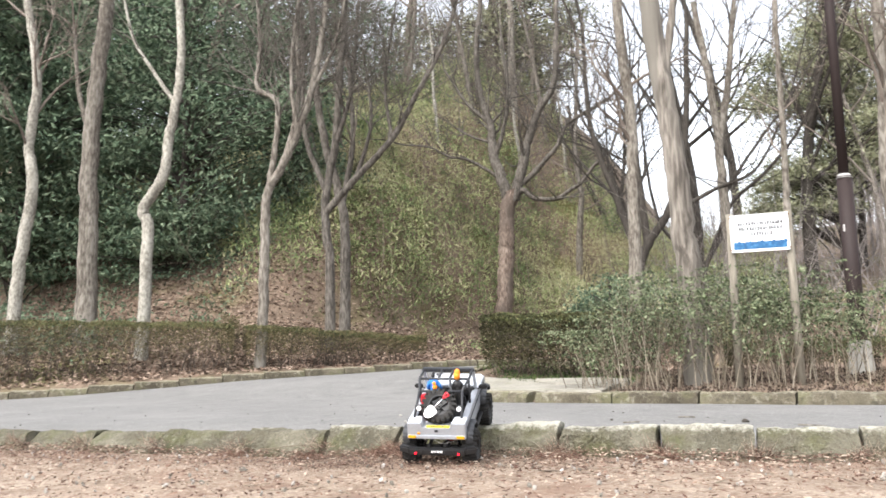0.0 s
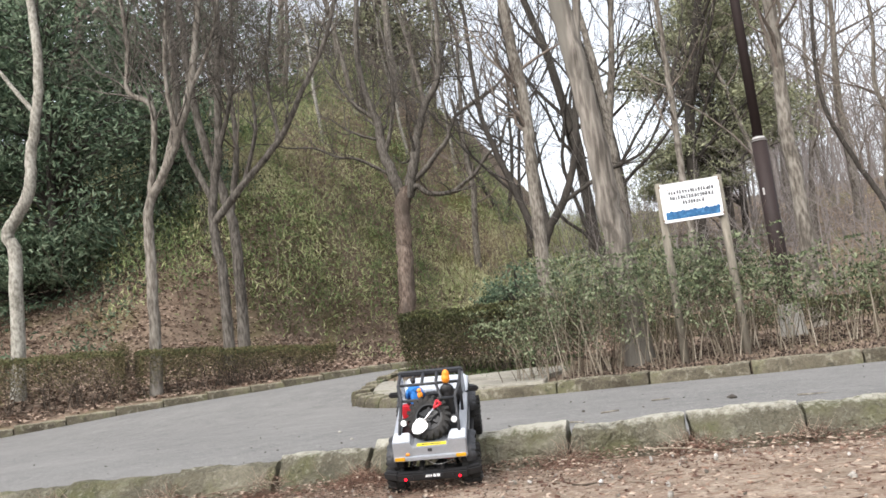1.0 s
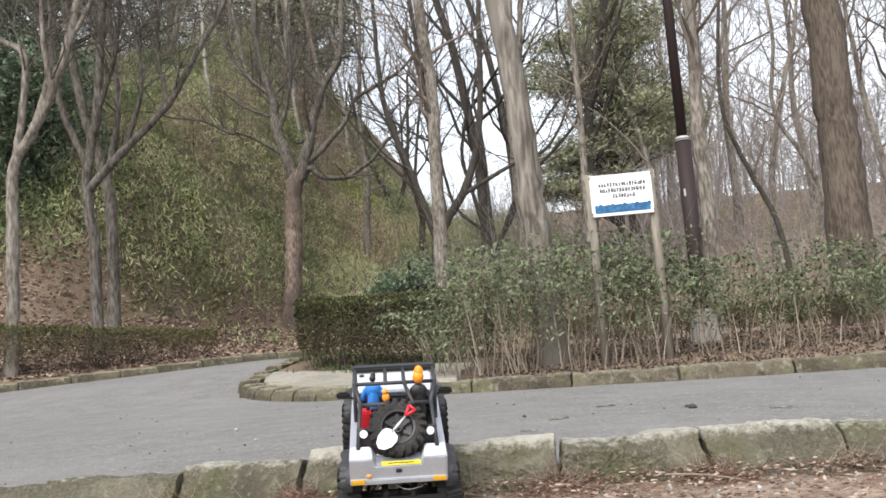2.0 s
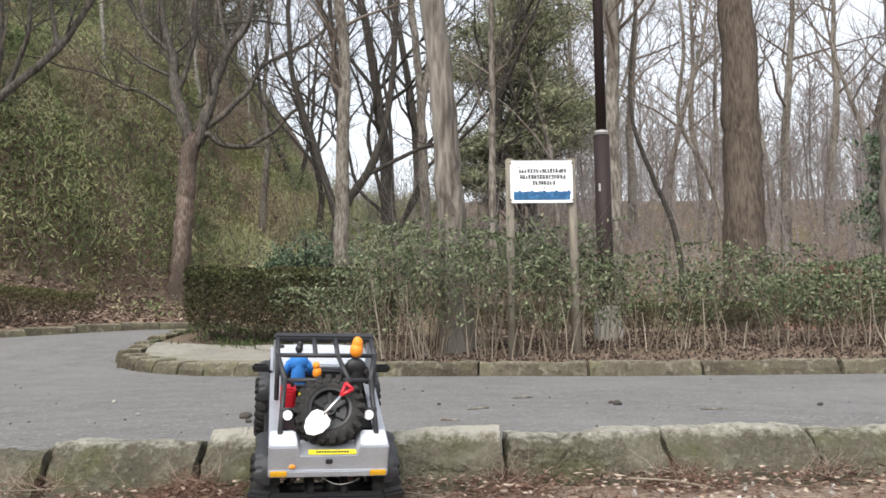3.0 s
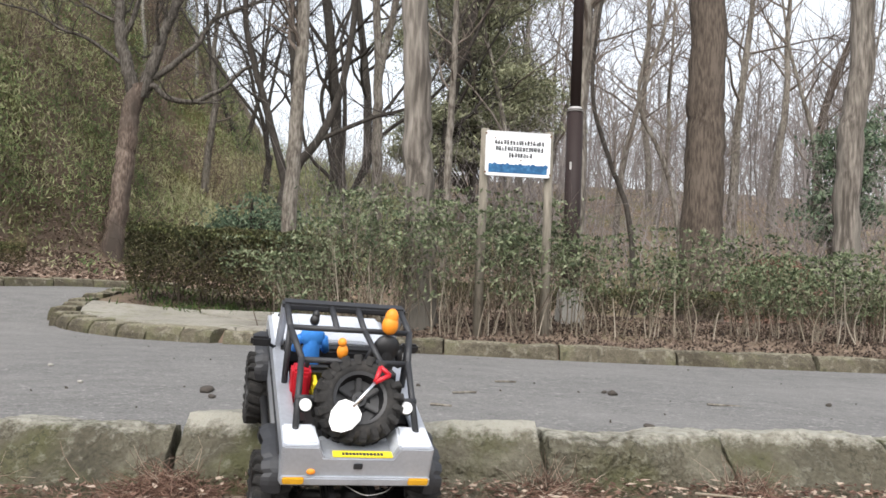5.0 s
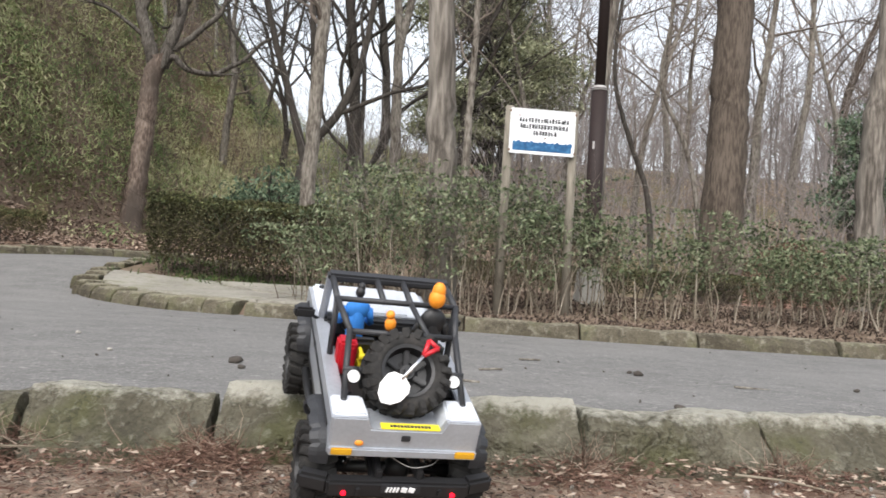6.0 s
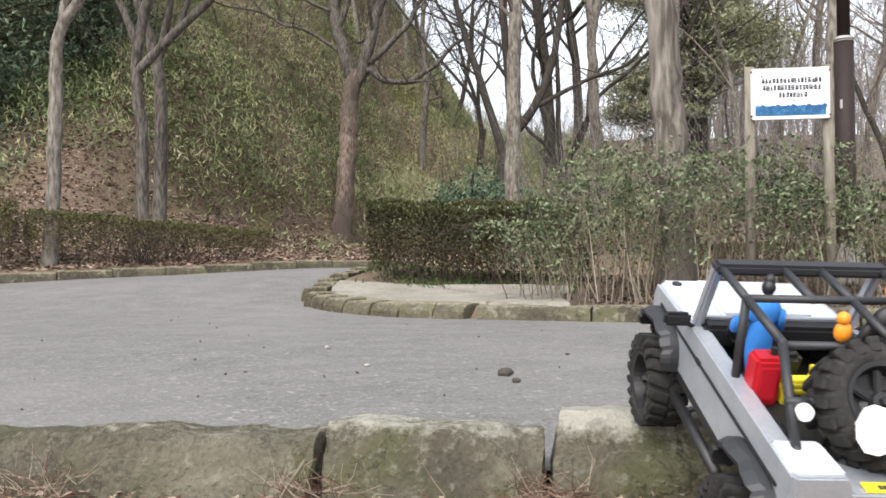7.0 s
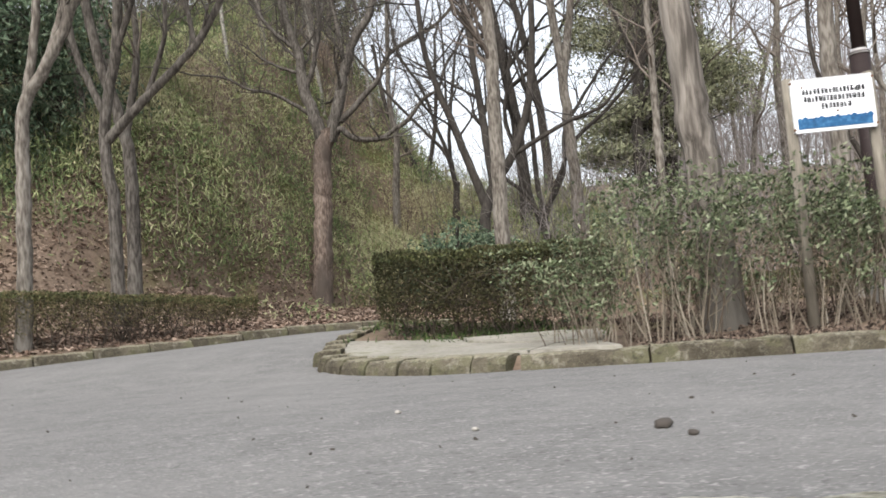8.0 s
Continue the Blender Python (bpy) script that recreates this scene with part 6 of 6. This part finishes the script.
for s in (-1, 1):
    bm = bmesh.new()
    low = [(0.05, -0.236), (0.105, -0.236), (0.105, -0.17), (0.05, -0.17)]
    top = [(0.058, -0.238), (0.107, -0.238), (0.107, -0.186), (0.062, -0.186)]
    lo = [bm.verts.new((s * x, y, ZT - 0.022)) for x, y in low]
    hi = [bm.verts.new((s * x, y, ZT + 0.006)) for x, y in top]
    bm.faces.new(lo)
    bm.faces.new(hi[::-1])
    for i in range(4):
        j = (i + 1) % 4
        bm.faces.new((lo[i], hi[i], hi[j], lo[j]))
    bmesh.ops.recalc_face_normals(bm, faces=bm.faces)
    bmesh.ops.bevel(bm, geom=list(bm.edges), offset=0.003, segments=2, affect="EDGES")
    part("rear_corner", bm, SILVER_SKYLIT, car, "silver raised rear corner, sky light painted in")
    bm = bmesh.new()
    box(bm, s * 0.09, -0.2505, 0.1445, 0.03, 0.004, 0.011, 0.0015)
    part("turn_signal", bm, AMBER, tailgate, "amber turn signal")
    for y in (-WB, WB):
        bm = bmesh.new()
        rings = []
        ins, outs = arch(y, 0.06, 0.044, 25), arch(y, 0.069, 0.056, 25)
        for k in range(25):
            lip = 0.024 if k % 4 else 0.02
            ring = []
            for dx, (qy, qz) in ((-0.006, ins[k]), (-0.004, outs[k]), (lip - 0.012, outs[k]), (lip, ((ins[k][0] + outs[k][0]) / 2, (ins[k][1] + outs[k][1]) / 2)), (lip - 0.002, ins[k])):
                ring.append(bm.verts.new((s * (W2 + dx), qy, qz + (0.014 if y > 0 and qy > y else 0.006) * (1 - min(1, (qz - 0.108) / 0.03)))))
            rings.append(ring)
        for r0, r1 in zip(rings, rings[1:]):
            for q in range(5):
                bm.faces.new((r0[q], r0[(q + 1) % 5], r1[(q + 1) % 5], r1[q]))
        bm.faces.new(rings[0][::-1])
        bm.faces.new(rings[-1])
        bmesh.ops.recalc_face_normals(bm, faces=bm.faces)
        part("fender_flare", bm, GREY_PLASTIC, car, "dark grey segmented fender flare")
    bm = bmesh.new()
    cyl(bm, (s * 0.112, -0.085, 0.084), (s * 0.112, 0.09, 0.084), 0.007, sides=10)
    for y in (-0.05, 0.05):
        cyl(bm, (s * 0.112, y, 0.084), (s * 0.06, y, 0.1), 0.004, sides=8)
    part("rock_slider", smoothed(bm), BLACK, car)
    bm = bmesh.new()
    box(bm, s * (W2 + 0.021), 0.07, ZT + 0.014, 0.034, 0.012, 0.018, 0.004)
    cyl(bm, (s * (W2 - 0.006), 0.078, ZT - 0.002), (s * (W2 + 0.012), 0.073, ZT + 0.01), 0.003, sides=8)
    part("side_mirror", bm, BLACK, car)
    bm = bmesh.new()
    cyl(bm, (s * 0.07, 0.24, 0.164), (s * 0.07, 0.249, 0.164), 0.017, sides=18)
    part("headlight", smoothed(bm), CHROME, grille)

# rear and front bumpers
bm = bmesh.new()
box(bm, 0, -0.25, 0.088, 0.21, 0.022, 0.026, 0.004)
for s in (-1, 1):
    box(bm, s * 0.121, -0.24, 0.09, 0.046, 0.022, 0.026, 0.005, Matrix.Rotation(s * 0.32, 4, "Z"))
    box(bm, s * 0.035, -0.215, 0.095, 0.012, 0.07, 0.012, 0.002)
    box(bm, s * 0.06, -0.263, 0.088, 0.006, 0.006, 0.01, 0.001)
bumper = part("rear_bumper", bm, BLACK, car, "wide black plastic rear bumper with swept ends")
bm = bmesh.new()
box(bm, 0.002, -0.262, 0.093, 0.058, 0.004, 0.015, 0.001)
part("badge_plate", bm, GREY_PLASTIC, bumper)
bm = bmesh.new()
for i in range(4):
    box(bm, -0.018 + i * 0.005, -0.2648, 0.093, 0.0026, 0.0016, 0.008, 0, Matrix.Rotation(0.3, 4, "Y"))
for x in (0.0065, 0.0175):
    box(bm, x, -0.2648, 0.093, 0.0085, 0.0016, 0.0075, 0, Matrix.Rotation(0.2, 4, "Y"))
part("badge", bm, WHITE, bumper, "row of plain white badge bars")
for s in (-1, 1):
    bm = bmesh.new()
    cyl(bm, (s * 0.08, -0.258, 0.084), (s * 0.08, -0.2635, 0.084), 0.0036, sides=10)
    part("tail_lamp", bm, LAMP, bumper, "glowing red tail lamp")
bm = bmesh.new()
box(bm, 0, 0.266, 0.1, 0.2, 0.02, 0.024, 0.004)
for s in (-1, 1):
    box(bm, s * 0.05, 0.24, 0.1, 0.014, 0.05, 0.014, 0.002)
    cyl(bm, (s * 0.1, 0.262, 0.1), (s * 0.1, 0.262, 0.135), 0.0035, sides=8)
    cyl(bm, (s * 0.1, 0.262, 0.135), (s * 0.1, 0.236, 0.142), 0.0035, sides=8)
part("front_bumper", bm, BLACK, car)

# chassis, axles, shocks
bm = bmesh.new()
for s in (-1, 1):
    box(bm, s * 0.03, 0, 0.105, 0.01, 0.5, 0.018, 0.002)
box(bm, 0, 0.02, 0.095, 0.06, 0.09, 0.03, 0.004)
cyl(bm, (0.012, -WB, R), (0.008, WB, R), 0.005, sides=8)
part("chassis", bm, BLACK, car)
for y in (-WB, WB):
    bm = bmesh.new()
    cyl(bm, (-TR, y, R), (TR, y, R), 0.009, sides=12)
    ball(bm, (0.015, y, R), 0.022, 0.02, 0.02)
    part("axle", smoothed(bm), BLACK, car)
    for s in (-1, 1):
        bm = bmesh.new()
        cyl(bm, (s * 0.07, y, R), (s * 0.05, y - 0.02, 0.135), 0.007, sides=10)
        for i in range(5):
            z = 0.075 + i * 0.011
            cyl(bm, (s * (0.067 - i * 0.0035), y - i * 0.0035, z), (s * (0.067 - i * 0.0035), y - i * 0.0035, z + 0.004), 0.0105, sides=12)
        part("shock_absorber", smoothed(bm), CHROME if y < 0 else GREY_PLASTIC, car)
for mat, pts in ((RED, [(-0.01, -0.2, 0.122), (0.02, -0.226, 0.128), (0.05, -0.222, 0.12), (0.07, -0.2, 0.112)]), (BAND, [(-0.015, -0.228, 0.125), (0.015, -0.245, 0.118), (0.045, -0.24, 0.119), (0.062, -0.22, 0.116)])):
    v, f = tubes([(curve_through(pts, 12), np.full(12, 0.0008), 5)])
    part("cable", mesh_of("cable", v, f, mat), mat, car)

# windscreen frame and roll cage
ZR = 0.288
bm = bmesh.new()
for s in (-1, 1):
    box(bm, s * 0.098, 0.0655, (ZT + ZR) / 2, 0.012, 0.015, 0.106, 0.003, Matrix.Rotation(0.4, 4, "X"))
box(bm, 0, 0.086, ZT + 0.005, 0.2, 0.012, 0.012, 0.003)
screen = part("windscreen_frame", bm, SILVER, car, "silver windscreen frame")
bm = bmesh.new()
box(bm, 0, 0.0655, (ZT + ZR) / 2, 0.186, 0.002, 0.098, 0, Matrix.Rotation(0.4, 4, "X"))
pane = part("windscreen", bm, GLASS, screen)
pane.visible_shadow = False
bm = bmesh.new()
box(bm, 0, 0.042, ZR, 0.208, 0.024, 0.014, 0.004)
part("header_bar", bm, GREY_PLASTIC, screen, "thick dark grey header bar")
bm = bmesh.new()
kink, leg = (-0.117, 0.269), (-0.2, ZT + 0.004)
for s in (-1, 1):
    x = s * 0.096
    xk, xl = s * 0.082, s * 0.089
    for p, q in (((x, 0.04, ZR), (x, -0.045, ZR - 0.002)), ((x, -0.045, ZR - 0.002), (xk, kink[0], kink[1])), ((xk, kink[0], kink[1]), (xl, leg[0], leg[1])), ((x, -0.045, ZR - 0.002), (x, -0.052, ZT - 0.004)),
                 ((s * 0.022, 0.04, ZR), (s * 0.022, -0.045, ZR - 0.002)), ((s * 0.091, -0.165, 0.228), (s * 0.066, -0.166, 0.228))):
        cyl(bm, p, q, 0.005, sides=10)
        ball(bm, q, 0.0052, 0.0052, 0.0052, 8)
cyl(bm, (-0.096, -0.045, ZR - 0.002), (0.096, -0.045, ZR - 0.002), 0.0046, sides=10)
cyl(bm, (0.022, -0.045, ZR - 0.002), (0.04, kink[0], kink[1] - 0.003), 0.0046, sides=10)
cyl(bm, (-0.082, kink[0], kink[1] - 0.003), (0.082, kink[0], kink[1] - 0.003), 0.0046, sides=10)
part("roll_cage", smoothed(bm), GREY_PLASTIC, car, "dark grey tubular roll cage")
for s in (-1, 1):
    bm = bmesh.new()
    cyl(bm, (s * 0.0755, -0.1735, 0.2215), (s * 0.0755, -0.1785, 0.2235), 0.0098, 0.0085, sides=18)
    lens = part("work_lamp", bm, WHITE, car, "small round white lamp")
    bm = bmesh.new()
    cyl(bm, (s * 0.0755, -0.158, 0.2155), (s * 0.0755, -0.175, 0.2222), 0.008, 0.0118, sides=18)
    part("lamp_housing", smoothed(bm), BLACK, lens)

# seats, wheel, load
for s in (-1, 1):
    bm = bmesh.new()
    box(bm, s * 0.05, -0.005, 0.145, 0.055, 0.06, 0.03, 0.006)
    box(bm, s * 0.05, -0.04, 0.185, 0.055, 0.018, 0.075, 0.006, Matrix.Rotation(0.2, 4, "X"))
    part("seat", bm, BLACK, car)
bm = bmesh.new()
v, f = tubes([([(-0.05 + 0.021 * math.cos(a), 0.05 - 0.3 * 0.021 * math.sin(a), 0.2 + 0.021 * math.sin(a)) for a in np.linspace(0, 6.283, 21)], np.full(21, 0.0025), 6)])
bm.free()
part("steering_wheel", mesh_of("steering_wheel", v, f, BLACK), BLACK, car)
bm = bmesh.new()
box(bm, 0, 0.075, 0.185, 0.19, 0.03, 0.03, 0.005)
part("dashboard", bm, BLACK, car)
# spare wheel, leaning over the tail
LEAN = 45
spare = wheel(car, Matrix.Translation((0.002, -0.165, 0.224)) @ Matrix.Rotation(radians(-LEAN), 4, "X") @ Matrix.Rotation(radians(90), 4, "Z"), "spare_wheel")
bm = bmesh.new()
box(bm, 0, -0.145, 0.198, 0.05, 0.06, 0.02, 0.003, Matrix.Rotation(-radians(LEAN), 4, "X"))
box(bm, 0, -0.15, 0.165, 0.14, 0.07, 0.02, 0.003)
part("spare_bracket", bm, BLACK, car)
bm = bmesh.new()
box(bm, 0.006, -0.236, ZT - 0.0125, 0.086, 0.014, 0.002, 0)
strip = part("yellow_strip", bm, YELLOW, tailgate, "yellow sticker strip with dark print")
bm = bmesh.new()
rr = random.Random(8)
x = -0.024
while x < 0.036:
    w = rr.uniform(0.0032, 0.0048)
    box(bm, x + w / 2, -0.2375, ZT - 0.0112, w, 0.006, 0.001)
    x += w + 0.0011
part("strip_print", bm, INK, strip, "row of dark unreadable print")
bm = bmesh.new()
box(bm, 0.0, -0.246, ZT - 0.026, 0.013, 0.003, 0.009, 0.001)
part("tail_emblem", bm, GREY_PLASTIC, tailgate)
bm = bmesh.new()
ball(bm, (-0.066, -0.2455, 0.156), 0.0065, 0.004, 0.0045, 10)
part("filler_cap", smoothed(bm), ORANGE, tailgate, "small orange round marker")

# small spade strapped on the spare wheel
M = Matrix.Translation((-0.009, -0.203, 0.2395)) @ Matrix.Rotation(radians(-LEAN), 4, "X")
spade = thing("toy_spade", "toy spade with white blade and red handle on a tyre", "spade")
spade.parent = None
spade.matrix_basis = car.matrix_basis @ M
bm = bmesh.new()
out = [(0, -0.052), (0.012, -0.045), (0.02, -0.03), (0.021, -0.012), (0.016, -0.004), (0.004, 0.0), (-0.004, 0.0), (-0.016, -0.004), (-0.021, -0.012), (-0.02, -0.03), (-0.012, -0.045)]
rot = Matrix.Rotation(radians(41), 4, "Y") @ Matrix.Scale(0.98, 4)
lo = [bm.verts.new(rot @ Vector((x, 0.004 * (x / 0.02) ** 2 - 0.004, z))) for x, z in out]
up = [bm.verts.new(rot @ Vector((x, 0.004 * (x / 0.02) ** 2 - 0.0065, z))) for x, z in out]
bm.faces.new(lo)
bm.faces.new(up[::-1])
for i in range(len(out)):
    j = (i + 1) % len(out)
    bm.faces.new((lo[i], up[i], up[j], lo[j]))
bmesh.ops.recalc_face_normals(bm, faces=bm.faces)
part("blade", bm, WHITE, spade, "white spade blade")
bm = bmesh.new()
cyl(bm, rot @ Vector((0, -0.004, -0.005)), rot @ Vector((0, -0.004, 0.05)), 0.003, sides=8)
part("shaft", smoothed(bm), CHROME, spade)
bm = bmesh.new()
for p, q in (((0, 0.046), (-0.009, 0.07)), ((0, 0.046), (0.009, 0.07)), ((-0.01, 0.07), (0.01, 0.07))):
    cyl(bm, rot @ Vector((p[0], -0.004, p[1])), rot @ Vector((q[0], -0.004, q[1])), 0.0036, sides=8)
part("handle", smoothed(bm), RED, spade, "red D-shaped handle")


def on_car(x, y, z, rz=0):
    return car.matrix_basis @ pose(x, y, z, 0, 0, rz)


# load and dolls, each a plain shape
bm = bmesh.new()
box(bm, 0, 0, 0.029, 0.03, 0.03, 0.058, 0.004)
box(bm, 0, -0.0155, 0.029, 0.02, 0.003, 0.04, 0.001)
can = thing("fuel_can", "small red toy fuel can behind the driver's seat", "can")
can.matrix_basis = on_car(-0.074, -0.07, 0.173)
part("can_body", bm, RED, can)
bm = bmesh.new()
cyl(bm, (0.008, 0, 0.056), (0.008, 0, 0.066), 0.004, sides=8)
part("cap", bm, BLACK, can)
bm = bmesh.new()
for i in range(3):
    box(bm, 0, 0.012 - 0.012 * i, 0.006 + i * 0.014, 0.05, 0.012, 0.005, 0.001)
for s in (-1, 1):
    box(bm, s * 0.02, 0.006, 0.018, 0.006, 0.03, 0.036, 0.001)
rack = thing("toy_ladder", "small yellow plastic ladder lying in the load bed", "ladder")
rack.matrix_basis = on_car(-0.03, -0.07, 0.173)
part("rungs", bm, YELLOW, rack)


def doll(label, m, body_mat, head_mat, head, tall, wide):
    """A small seated toy figure, one plain mesh: torso, shoulders, arms held forward, a head with a peak."""
    bm = bmesh.new()
    ball(bm, (0, 0, tall * 0.45), wide * 0.72, 0.015, tall * 0.47, 12)
    ball(bm, (0, 0.002, tall * 0.8), wide, 0.0125, tall * 0.17, 12)
    for s in (-1, 1):
        cyl(bm, (s * wide * 0.9, 0, tall * 0.8), (s * wide * 1.25, 0.012, tall * 0.55), 0.0068, 0.006, sides=8)
        cyl(bm, (s * wide * 1.25, 0.012, tall * 0.55), (s * wide * 0.8, 0.036, tall * 0.56), 0.006, 0.005, sides=8)
    ball(bm, (0, 0, tall + head[2] * 0.85), *head, 12)
    ball(bm, (0.0015, 0.003, tall + head[2] * 1.55), head[0] * 0.82, head[1] * 0.84, head[2] * 0.98, 12)
    smoothed(bm)
    for f in bm.faces:
        f.material_index = 1 if f.calc_center_median().z > tall * 0.985 else 0
    ob = part("doll", bm, body_mat, None)
    ob.data.materials.append(head_mat)
    ob.matrix_basis = m
    return tagged(ob, label, "doll")


doll("small toy doll in blue sitting at the steering wheel", on_car(-0.053, 0.0, 0.16), BLUE, BLACK, (0.008, 0.008, 0.0095), 0.112, 0.021)
doll("toy doll in black with an orange hood in the passenger seat", on_car(0.056, -0.07, 0.16), BLACK, ORANGE, (0.0135, 0.0135, 0.016), 0.136, 0.022)
bm = bmesh.new()
ball(bm, (0, 0, 0.012), 0.009, 0.008, 0.012, 10)
ball(bm, (-0.002, 0, 0.027), 0.007, 0.007, 0.007, 10)
duck = tagged(part("doll", smoothed(bm), ORANGE, None), "tiny orange toy figure perched on the roll cage", "doll")
duck.matrix_basis = on_car(-0.022, kink[0], kink[1] + 0.0015, 0)
